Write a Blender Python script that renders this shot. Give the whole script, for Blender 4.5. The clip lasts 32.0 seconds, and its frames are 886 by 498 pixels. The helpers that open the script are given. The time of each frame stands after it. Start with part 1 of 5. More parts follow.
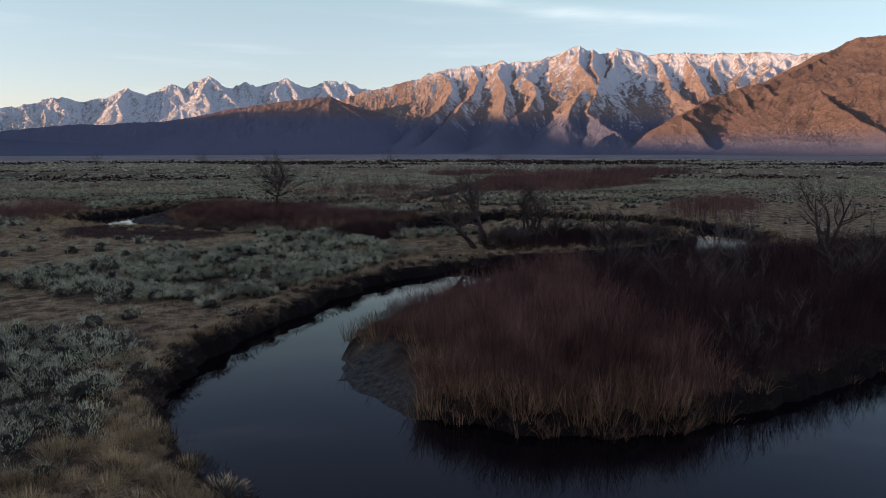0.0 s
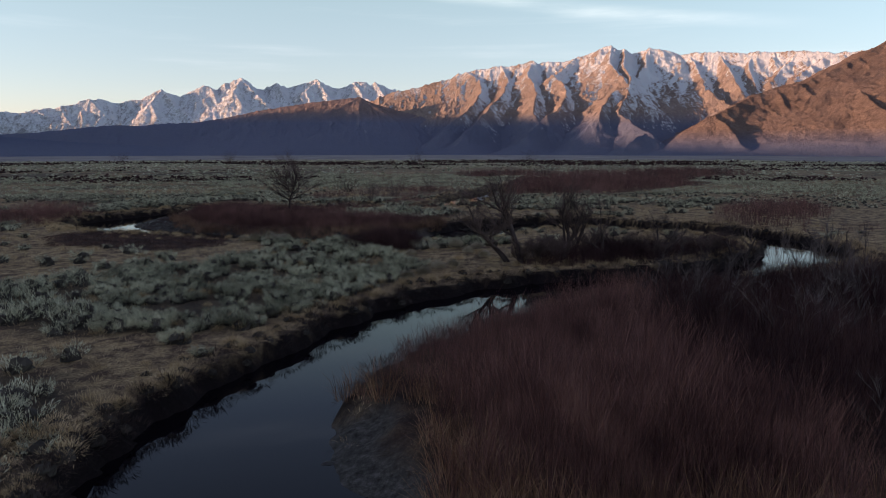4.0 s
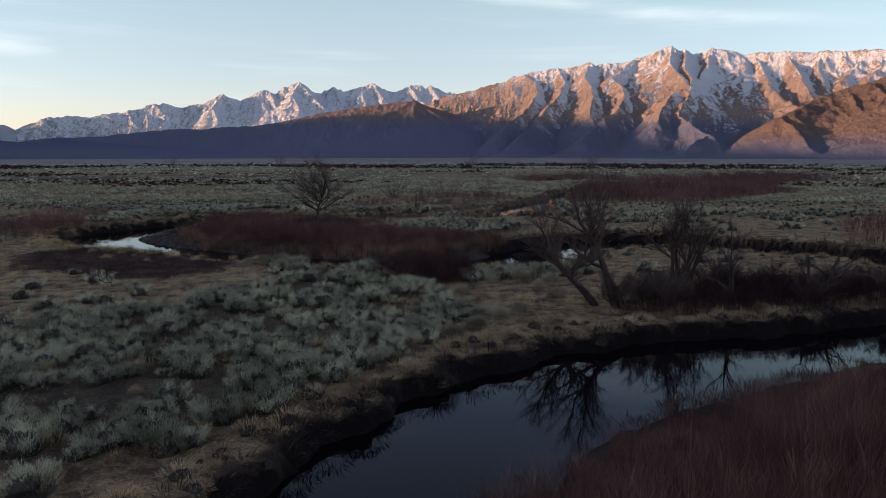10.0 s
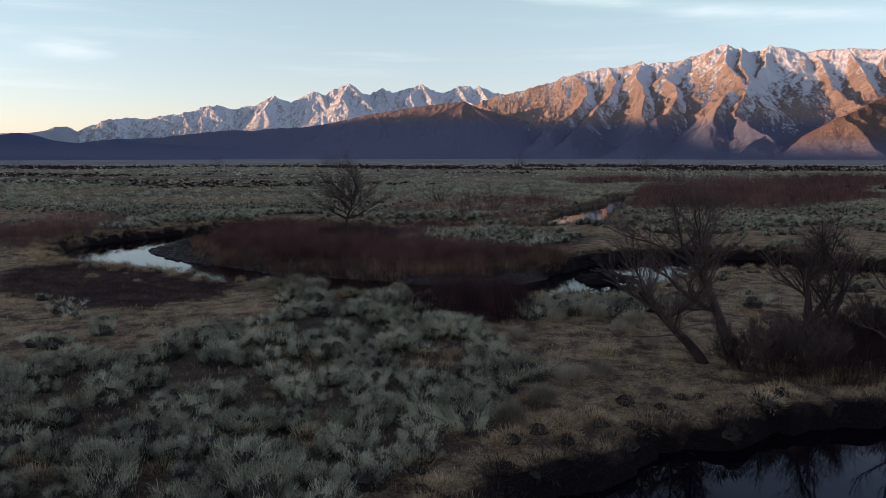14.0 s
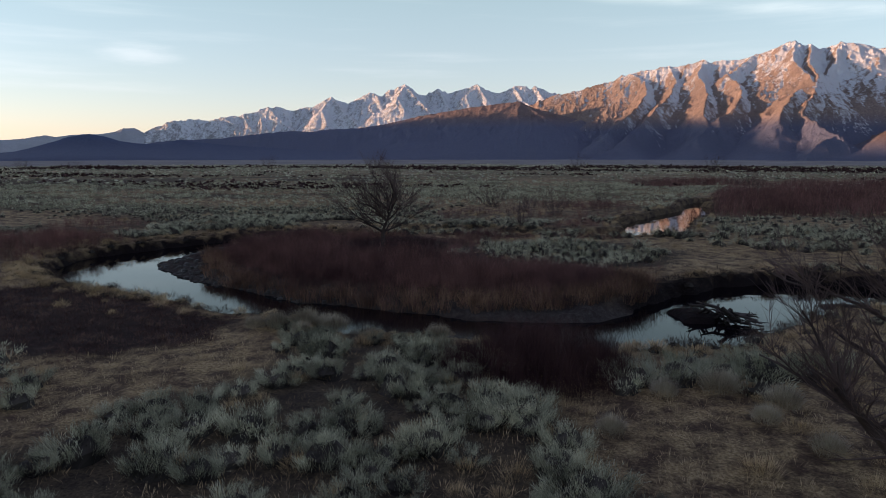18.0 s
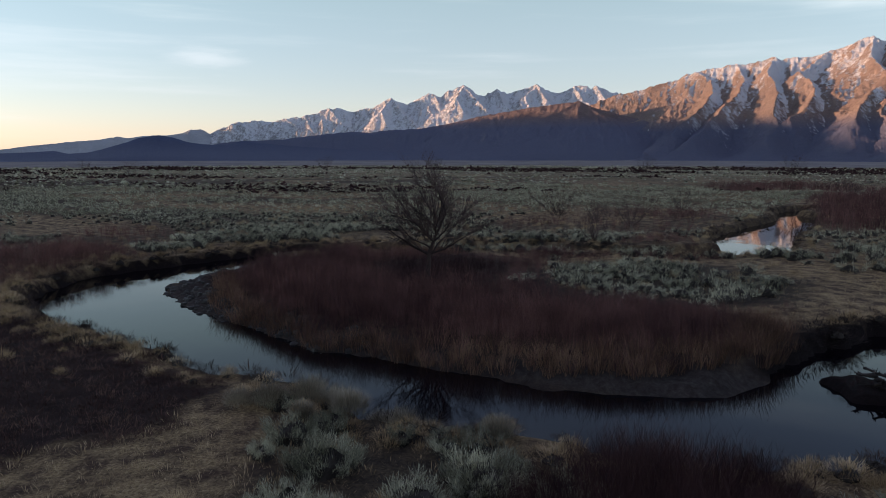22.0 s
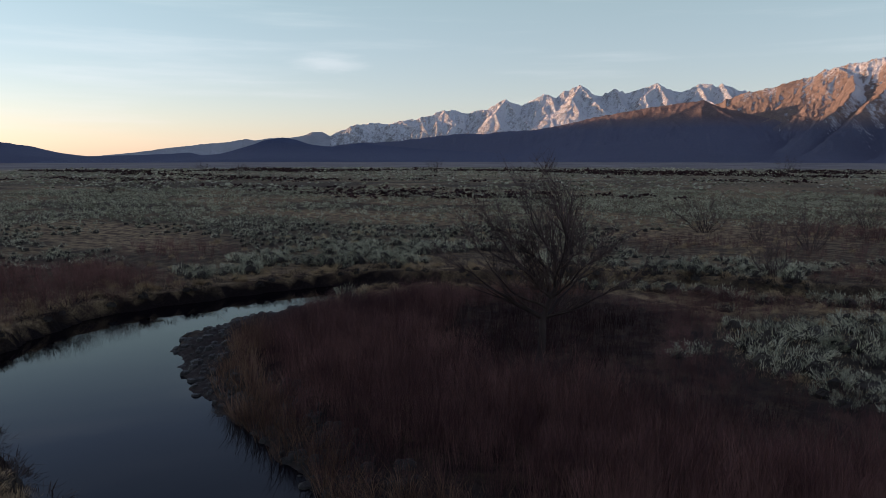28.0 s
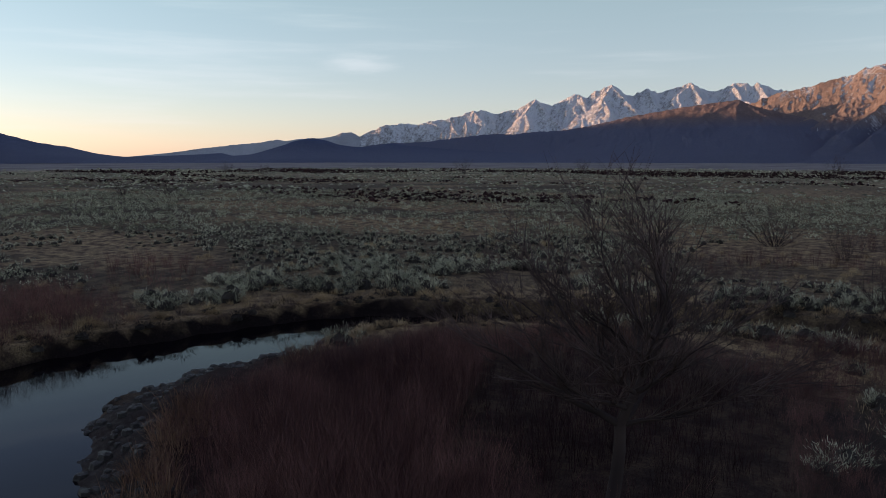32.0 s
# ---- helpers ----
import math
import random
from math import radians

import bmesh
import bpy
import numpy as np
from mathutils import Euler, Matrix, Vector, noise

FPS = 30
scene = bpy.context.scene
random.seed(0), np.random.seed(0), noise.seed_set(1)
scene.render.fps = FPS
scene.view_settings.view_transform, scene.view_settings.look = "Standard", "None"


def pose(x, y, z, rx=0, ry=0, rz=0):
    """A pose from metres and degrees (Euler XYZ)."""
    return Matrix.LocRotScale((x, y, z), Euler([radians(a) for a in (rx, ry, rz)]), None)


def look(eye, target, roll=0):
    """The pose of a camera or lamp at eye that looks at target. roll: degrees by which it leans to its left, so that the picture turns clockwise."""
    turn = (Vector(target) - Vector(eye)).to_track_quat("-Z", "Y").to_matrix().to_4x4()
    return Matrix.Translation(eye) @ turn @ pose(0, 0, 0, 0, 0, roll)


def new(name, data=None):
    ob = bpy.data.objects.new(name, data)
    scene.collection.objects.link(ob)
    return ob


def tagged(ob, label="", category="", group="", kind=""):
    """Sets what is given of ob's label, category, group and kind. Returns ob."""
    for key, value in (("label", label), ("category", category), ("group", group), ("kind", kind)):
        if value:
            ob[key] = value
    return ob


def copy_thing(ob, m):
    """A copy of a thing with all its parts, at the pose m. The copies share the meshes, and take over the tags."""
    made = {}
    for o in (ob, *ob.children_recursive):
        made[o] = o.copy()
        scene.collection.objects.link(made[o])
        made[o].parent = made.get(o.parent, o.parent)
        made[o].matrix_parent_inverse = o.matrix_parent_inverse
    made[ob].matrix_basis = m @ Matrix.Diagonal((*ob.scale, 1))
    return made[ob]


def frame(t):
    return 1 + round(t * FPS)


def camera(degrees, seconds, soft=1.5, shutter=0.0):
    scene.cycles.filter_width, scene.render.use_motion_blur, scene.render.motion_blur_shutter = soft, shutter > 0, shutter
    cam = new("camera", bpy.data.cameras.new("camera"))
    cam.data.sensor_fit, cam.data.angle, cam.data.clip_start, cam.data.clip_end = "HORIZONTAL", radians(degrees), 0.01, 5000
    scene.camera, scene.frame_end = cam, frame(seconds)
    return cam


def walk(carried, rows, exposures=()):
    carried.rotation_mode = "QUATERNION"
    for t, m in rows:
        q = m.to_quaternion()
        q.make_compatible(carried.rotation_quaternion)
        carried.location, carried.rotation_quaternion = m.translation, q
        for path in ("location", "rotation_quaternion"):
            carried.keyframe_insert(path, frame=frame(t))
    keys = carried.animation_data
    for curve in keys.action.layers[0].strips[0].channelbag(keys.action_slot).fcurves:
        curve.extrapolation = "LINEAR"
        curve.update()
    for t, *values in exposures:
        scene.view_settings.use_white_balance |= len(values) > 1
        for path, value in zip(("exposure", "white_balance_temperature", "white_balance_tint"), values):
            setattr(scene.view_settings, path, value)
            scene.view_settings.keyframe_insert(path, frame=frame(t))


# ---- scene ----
# camera and its flight
cam = camera(64.7, 32.0, soft=0.6, shutter=0.15)
walk(cam, [
    (0, pose(0.00, 0.00, 10.00, 81.66, 0, -0.00)),
    (1, pose(0.08, 2.22, 9.93, 81.68, 0, 0.58)),
    (2, pose(0.14, 4.44, 9.93, 81.68, 0, 1.16)),
    (3, pose(0.18, 6.86, 9.90, 81.68, 0, 1.75)),
    (3.5, pose(0.17, 8.09, 9.83, 81.69, 0, 2.06)),
    (5.5, pose(-0.30, 13.16, 9.49, 81.80, 0, 3.23)),
    (6, pose(-0.38, 14.58, 9.44, 81.82, 0, 3.53)),
    (7, pose(-0.58, 17.42, 9.35, 81.88, 0, 4.23)),
    (8, pose(-0.78, 20.18, 9.32, 81.91, 0, 5.02)),
    (9, pose(-0.92, 23.03, 9.35, 81.94, 0, 5.80)),
    (10, pose(-1.11, 25.87, 9.39, 81.96, 0, 6.78)),
    (11, pose(-1.42, 28.72, 9.42, 81.99, 0, 7.73)),
    (12, pose(-1.79, 31.46, 9.43, 82.00, 0, 8.61)),
    (13, pose(-2.17, 34.08, 9.37, 82.01, 0, 9.58)),
    (14, pose(-2.60, 36.87, 9.28, 82.03, 0, 10.66)),
    (14.5, pose(-2.79, 38.28, 9.22, 82.01, 0, 11.20)),
    (16.5, pose(-3.85, 43.69, 9.16, 82.00, 0, 13.42)),
    (17, pose(-4.16, 45.17, 9.16, 82.02, 0, 13.97)),
    (18, pose(-4.81, 48.19, 9.16, 82.08, 0, 15.12)),
    (19, pose(-5.49, 51.02, 9.19, 82.08, 0, 16.12)),
    (20, pose(-6.25, 53.74, 9.20, 82.10, 0, 17.11)),
    (21, pose(-7.09, 56.40, 9.26, 82.12, 0, 18.14)),
    (21.5, pose(-7.52, 57.69, 9.30, 82.12, 0, 18.89)),
    (22, pose(-7.97, 59.02, 9.31, 82.13, 0, 19.85)),
    (23, pose(-8.95, 61.70, 9.33, 82.15, 0, 21.22)),
    (24, pose(-9.85, 64.26, 9.33, 82.16, 0, 23.07)),
    (25, pose(-10.73, 66.76, 9.38, 82.18, 0, 25.04)),
    (25.5, pose(-11.22, 68.06, 9.42, 82.17, 0, 25.99)),
    (27.5, pose(-13.45, 73.18, 9.38, 82.24, 0, 28.55)),
    (28, pose(-14.05, 74.42, 9.35, 82.25, 0, 29.04)),
    (28.5, pose(-14.63, 75.66, 9.32, 82.25, 0, 29.44)),
    (29, pose(-15.24, 76.90, 9.31, 82.26, 0, 29.63)),
    (29.5, pose(-15.90, 78.15, 9.30, 82.26, 0, 29.79)),
    (30, pose(-16.55, 79.40, 9.28, 82.27, 0, 30.00)),
    (31, pose(-17.78, 81.78, 9.30, 82.30, 0, 30.60)),
    (32, pose(-18.97, 84.01, 9.38, 82.29, 0, 31.42)),
], exposures=[(0.0, 0.82, 6500, 12), (12.0, 0.85, 6500, 12), (19.0, 0.78, 6500, 12), (25.0, 0.64, 6500, 12), (28.0, 0.54, 6500, 12), (32.0, 0.51, 6500, 12)])

# ---- light ----
SUN_AZ, SUN_EL = 105.0, 3.4          # degrees to the left of +y, degrees up
TO_SUN = Vector((-math.sin(radians(SUN_AZ)) * math.cos(radians(SUN_EL)), math.cos(radians(SUN_AZ)) * math.cos(radians(SUN_EL)), math.sin(radians(SUN_EL))))

world = bpy.data.worlds.new("morning_sky")
scene.world = world
world.use_nodes = True
wn, wl = world.node_tree.nodes, world.node_tree.links
sky = wn.new("ShaderNodeTexSky")
sky.sky_type, sky.sun_disc = "NISHITA", False
sky.sun_elevation, sky.sun_rotation = radians(SUN_EL + 2.0), radians(-SUN_AZ)
sky.altitude, sky.air_density, sky.dust_density, sky.ozone_density = 1200, 1.0, 0.9, 1.9
wn["Background"].inputs["Strength"].default_value = 0.15
# thin cirrus: faint bands all over, one long streak that rises to the west and a small wisp to the south
tex = wn.new("ShaderNodeTexCoord")


def sky_math(op, a, b=None, c=None):
    k = wn.new("ShaderNodeMath")
    k.operation = op
    for slot, v in zip(k.inputs, (a, b, c)):
        if isinstance(v, (int, float)):
            slot.default_value = v
        elif v is not None:
            wl.new(v, slot)
    return k.outputs[0]


def sky_noise(scale, stretch, detail, rough):
    m = wn.new("ShaderNodeMapping")
    m.inputs["Scale"].default_value, m.inputs["Location"].default_value, m.inputs["Rotation"].default_value = stretch, (3.7, 1.2, 0.4), (radians(2), radians(3), 0)
    k = wn.new("ShaderNodeTexNoise")
    k.inputs["Scale"].default_value, k.inputs["Detail"].default_value, k.inputs["Roughness"].default_value = scale, detail, rough
    wl.new(tex.outputs["Generated"], m.inputs["Vector"])
    wl.new(m.outputs["Vector"], k.inputs["Vector"])
    return k.outputs["Fac"]


def soft_step(value, a, b, low=0.0, high=1.0):
    k = wn.new("ShaderNodeMapRange")
    k.interpolation_type = "SMOOTHSTEP"
    for name, v in zip(("From Min", "From Max", "To Min", "To Max"), (a, b, low, high)):
        k.inputs[name].default_value = v
    wl.new(value, k.inputs["Value"])
    return k.outputs["Result"]


parts_of = wn.new("ShaderNodeSeparateXYZ")
wl.new(tex.outputs["Generated"], parts_of.inputs[0])
sky_az = sky_math("MULTIPLY", sky_math("ARCTAN2", sky_math("MULTIPLY", parts_of.outputs["X"], -1), parts_of.outputs["Y"]), 57.3)
sky_el = sky_math("MULTIPLY", sky_math("ARCSINE", parts_of.outputs["Z"]), 57.3)
torn = sky_noise(1.0, (2.2, 2.2, 30.0), 6, 0.55)
fibre = sky_noise(1.0, (9.0, 9.0, 60.0), 6, 0.6)
bands = soft_step(torn, 0.50, 0.80, 0.2, 0.38)
# the streak: thickest in the middle of its length
above = sky_math("ADD", sky_math("SUBTRACT", sky_el, sky_math("MULTIPLY_ADD", sky_az, 0.118, 11.45)), sky_math("MULTIPLY_ADD", torn, 0.9, -0.45))
streak = sky_math("MULTIPLY", soft_step(sky_math("ABSOLUTE", above), 0.0, 0.8, 1.0, 0.0), sky_math("MULTIPLY", soft_step(sky_az, -27, -14), soft_step(sky_az, 2, 13, 1.0, 0.0)))
streak = sky_math("MULTIPLY", streak, soft_step(fibre, 0.25, 0.7, 0.05, 0.22))
# the wisp
across = sky_math("DIVIDE", sky_math("SUBTRACT", sky_az, 38.2), 3.4)
upward = sky_math("DIVIDE", sky_math("SUBTRACT", sky_el, 7.0), 0.9)
wisp = soft_step(sky_math("ADD", sky_math("SQRT", sky_math("ADD", sky_math("MULTIPLY", across, across), sky_math("MULTIPLY", upward, upward))), sky_math("MULTIPLY_ADD", fibre, 2.2, -1.1)), 0.0, 1.3, 0.2, 0.0)
veil = wn.new("ShaderNodeMix")
veil.data_type = "RGBA"
veil.inputs["B"].default_value = (5.3, 5.4, 5.4, 1)
wl.new(sky_math("MINIMUM", sky_math("ADD", sky_math("ADD", bands, streak), wisp), 0.8), veil.inputs["Factor"])
soften = wn.new("ShaderNodeHueSaturation")
soften.inputs["Saturation"].default_value = 0.9
wl.new(sky.outputs["Color"], soften.inputs["Color"])
wl.new(soften.outputs["Color"], veil.inputs["A"])
# rosier haze low down, a touch of green-blue higher up
rise_of = wn.new("ShaderNodeSeparateXYZ")
wl.new(tex.outputs["Generated"], rise_of.inputs[0])
tint = wn.new("ShaderNodeValToRGB")
tint.color_ramp.elements[0].position, tint.color_ramp.elements[0].color = 0.0, (1.03, 0.91, 1.03, 1)
tint.color_ramp.elements[1].position, tint.color_ramp.elements[1].color = 0.24, (0.91, 1.0, 0.93, 1)
for at, c in ((0.35, (0.60, 0.67, 0.83, 1)), (0.8, (0.54, 0.53, 0.68, 1))):
    tint.color_ramp.elements.new(at).color = c
wl.new(rise_of.outputs["Z"], tint.inputs["Fac"])
tone = wn.new("ShaderNodeMix")
tone.data_type, tone.blend_type = "RGBA", "MULTIPLY"
tone.inputs["Factor"].default_value = 1.0
wl.new(veil.outputs["Result"], tone.inputs["A"])
wl.new(tint.outputs["Color"], tone.inputs["B"])
wl.new(tone.outputs["Result"], wn["Background"].inputs["Color"])

sun_data = bpy.data.lights.new("sun", "SUN")
sun_data.energy, sun_data.angle, sun_data.color = 5.0, radians(0.5), (1.0, 0.585, 0.36)
sun = new("sun", sun_data)
sun.matrix_world = look(TO_SUN * 100, (0, 0, 0))

# ---- materials ----
def material(name, rough=0.9, spec=0.3):
    m = bpy.data.materials.new(name)
    m.use_nodes = True
    b = m.node_tree.nodes["Principled BSDF"]
    b.inputs["Roughness"].default_value = rough
    b.inputs["Specular IOR Level"].default_value = spec
    return m, m.node_tree.nodes, m.node_tree.links, b


def noise_node(n, l, scale, detail=4, rough=0.6, coords=None):
    t = n.new("ShaderNodeTexNoise")
    t.inputs["Scale"].default_value, t.inputs["Detail"].default_value, t.inputs["Roughness"].default_value = scale, detail, rough
    if coords:
        l.new(coords, t.inputs["Vector"])
    return t.outputs["Fac"]


def ramp(n, l, fac, *stops):
    r = n.new("ShaderNodeValToRGB")
    while len(r.color_ramp.elements) < len(stops):
        r.color_ramp.elements.new(0.5)
    for e, (p, c) in zip(r.color_ramp.elements, stops):
        e.position, e.color = p, (*c, 1)
    l.new(fac, r.inputs["Fac"])
    return r.outputs["Color"]


def blend(n, l, fac, a, b):
    m = n.new("ShaderNodeMix")
    m.data_type = "RGBA"
    if hasattr(fac, "is_linked"):
        l.new(fac, m.inputs["Factor"])
    else:
        m.inputs["Factor"].default_value = fac
    for slot, v in (("A", a), ("B", b)):
        if isinstance(v, tuple):
            m.inputs[slot].default_value = (*v, 1)
        else:
            l.new(v, m.inputs[slot])
    return m.outputs["Result"]


def bump(n, l, b, height, strength, distance):
    k = n.new("ShaderNodeBump")
    k.inputs["Strength"].default_value, k.inputs["Distance"].default_value = strength, distance
    l.new(height, k.inputs["Height"])
    l.new(k.outputs["Normal"], b.inputs["Normal"])


def position(n):
    return n.new("ShaderNodeNewGeometry").outputs["Position"]


def attribute(n, name):
    a = n.new("ShaderNodeAttribute")
    a.attribute_name = name
    return a.outputs["Fac"]


def plant_material(name, dark, mid, light, rough=0.85):
    """Leaves or stems: the tone shifts from plant to plant and from blade to blade, and in patches over the land."""
    m, n, l, b = material(name, rough, 0.2)
    g = n.new("ShaderNodeNewGeometry")
    wide, single = noise_node(n, l, 0.09, 3, 0.6, g.outputs["Position"]), noise_node(n, l, 0.8, 1, 0.5, g.outputs["Position"])
    both = n.new("ShaderNodeMath")
    both.operation = "MULTIPLY_ADD"
    l.new(single, both.inputs[0])
    both.inputs[1].default_value = 1.15
    l.new(wide, both.inputs[2])
    both2 = n.new("ShaderNodeMath")
    both2.operation = "SUBTRACT"
    l.new(both.outputs[0], both2.inputs[0])
    both2.inputs[1].default_value = 0.575
    patches = both2.outputs[0]
    add = n.new("ShaderNodeMath")
    add.operation = "MULTIPLY_ADD"
    l.new(g.outputs["Random Per Island"], add.inputs[0])
    add.inputs[1].default_value = 0.4
    l.new(patches, add.inputs[2])
    shift = n.new("ShaderNodeMath")
    shift.operation = "SUBTRACT"
    l.new(add.outputs[0], shift.inputs[0])
    shift.inputs[1].default_value = 0.19
    l.new(ramp(n, l, shift.outputs[0], (0.2, dark), (0.5, mid), (0.82, light)), b.inputs["Base Color"])
    return m


SAGE = plant_material("sage_leaves", (0.12, 0.114, 0.079), (0.36, 0.343, 0.24), (0.66, 0.62, 0.44))
SAGE_PLAIN = plant_material("plain_sage_leaves", (0.15, 0.142, 0.096), (0.36, 0.342, 0.235), (0.60, 0.56, 0.39))
# dark inner twigs, with the shade inside the shrub put into the colour
SHADED_CORE = plant_material("shaded_heart", (0.02, 0.016, 0.013), (0.042, 0.034, 0.028), (0.08, 0.067, 0.054))
SAGE_WOOD = plant_material("sage_wood", (0.05, 0.04, 0.034), (0.09, 0.072, 0.06), (0.13, 0.105, 0.09))
STRAW = plant_material("dry_grass", (0.19, 0.127, 0.07), (0.42, 0.293, 0.16), (0.63, 0.465, 0.275))
WILLOW = plant_material("willow_stems", (0.06, 0.027, 0.026), (0.145, 0.065, 0.057), (0.30, 0.155, 0.125))
REED = plant_material("dry_reed", (0.12, 0.06, 0.036), (0.24, 0.13, 0.076), (0.42, 0.26, 0.155))
FAR_REED = plant_material("dim_reed", (0.10, 0.056, 0.036), (0.2, 0.115, 0.072), (0.34, 0.21, 0.13))
BARK = plant_material("grey_bark", (0.028, 0.019, 0.018), (0.056, 0.039, 0.036), (0.105, 0.077, 0.07))
TWIG = plant_material("fine_twigs", (0.05, 0.034, 0.031), (0.098, 0.064, 0.058), (0.17, 0.118, 0.105))
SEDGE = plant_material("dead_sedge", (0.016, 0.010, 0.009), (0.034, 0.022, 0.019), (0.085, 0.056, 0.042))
RABBIT = plant_material("rabbitbrush_leaves", (0.14, 0.14, 0.09), (0.30, 0.29, 0.195), (0.48, 0.46, 0.34))
FAR_WILLOW = plant_material("purple_willow", (0.056, 0.027, 0.027), (0.13, 0.060, 0.055), (0.27, 0.14, 0.118))
DARK_WILLOW = plant_material("dark_willow", (0.020, 0.009, 0.010), (0.040, 0.017, 0.018), (0.09, 0.044, 0.042))
SCRUB = plant_material("mud_scrub", (0.034, 0.017, 0.015), (0.08, 0.041, 0.034), (0.17, 0.10, 0.075))
PALE_GRASS = plant_material("pale_grass", (0.16, 0.13, 0.092), (0.33, 0.275, 0.20), (0.52, 0.45, 0.34))
GREY_TWIG = plant_material("grey_twigs", (0.05, 0.037, 0.036), (0.10, 0.076, 0.074), (0.18, 0.145, 0.14))
DRIFTWOOD = plant_material("driftwood", (0.025, 0.019, 0.017), (0.05, 0.04, 0.036), (0.17, 0.14, 0.125))


def ground_material():
    m, n, l, b = material("valley_ground", 0.95, 0.15)
    p = position(n)
    fine, mid, wide = noise_node(n, l, 9, 6, 0.7, p), noise_node(n, l, 0.9, 5, 0.65, p), noise_node(n, l, 0.07, 4, 0.6, p)
    straw = ramp(n, l, fine, (0.30, (0.08, 0.054, 0.032)), (0.5, (0.36, 0.25, 0.134)), (0.70, (0.64, 0.47, 0.27)))
    soil = ramp(n, l, fine, (0.3, (0.045, 0.028, 0.02)), (0.7, (0.16, 0.102, 0.068)))
    col = blend(n, l, ramp(n, l, mid, (0.40, (0, 0, 0)), (0.60, (1, 1, 1))), soil, straw)
    # beyond the shrubs that can be told apart the plain is grey-green with bands of straw
    far_noise = noise_node(n, l, 0.02, 6, 0.7, p)
    plain = ramp(n, l, far_noise, (0.32, (0.08, 0.072, 0.048)), (0.5, (0.22, 0.19, 0.122)), (0.66, (0.42, 0.335, 0.21)))
    col = blend(n, l, attribute(n, "plain"), col, plain)
    pale_flat = ramp(n, l, far_noise, (0.35, (0.15, 0.135, 0.135)), (0.65, (0.27, 0.24, 0.235)))
    col = blend(n, l, attribute(n, "salt_flat"), col, pale_flat)
    # leaf litter, with the shade between the shrubs painted in
    col = blend(n, l, attribute(n, "litter_shade"), col, ramp(n, l, fine, (0.3, (0.022, 0.018, 0.014)), (0.7, (0.075, 0.06, 0.046))))
    mud = ramp(n, l, mid, (0.3, (0.022, 0.013, 0.012)), (0.7, (0.055, 0.033, 0.028)))
    col = blend(n, l, attribute(n, "mud"), col, mud)
    rub = noise_node(n, l, 3.2, 7, 0.75, p)
    sand = ramp(n, l, rub, (0.32, (0.022, 0.02, 0.018)), (0.5, (0.07, 0.064, 0.058)), (0.68, (0.14, 0.13, 0.12)))
    col = blend(n, l, attribute(n, "sand"), col, sand)
    # dark bank soil, with the undercut's shade put into the colour
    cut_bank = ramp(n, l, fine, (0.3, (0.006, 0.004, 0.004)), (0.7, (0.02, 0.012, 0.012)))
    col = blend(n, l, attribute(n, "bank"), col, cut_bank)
    l.new(col, b.inputs["Base Color"])
    relief = n.new("ShaderNodeMath")
    relief.operation = "MULTIPLY_ADD"
    l.new(rub, relief.inputs[0])
    relief.inputs[1].default_value = 1.6
    l.new(fine, relief.inputs[2])
    bump(n, l, b, relief.outputs[0], 0.9, 0.12)
    return m


def water_material():
    m, n, l, b = material("river_water", 0.02, 0.26)
    b.inputs["Base Color"].default_value = (0.004, 0.003, 0.005, 1)
    b.inputs["IOR"].default_value = 1.33
    p = position(n)
    small, wide = noise_node(n, l, 3.4, 4, 0.6, p), noise_node(n, l, 0.35, 2, 0.5, p)
    mix = n.new("ShaderNodeMath")
    mix.operation = "MULTIPLY_ADD"
    l.new(small, mix.inputs[0])
    mix.inputs[1].default_value = 0.15
    l.new(wide, mix.inputs[2])
    bump(n, l, b, mix.outputs[0], 0.1, 0.05)
    return m


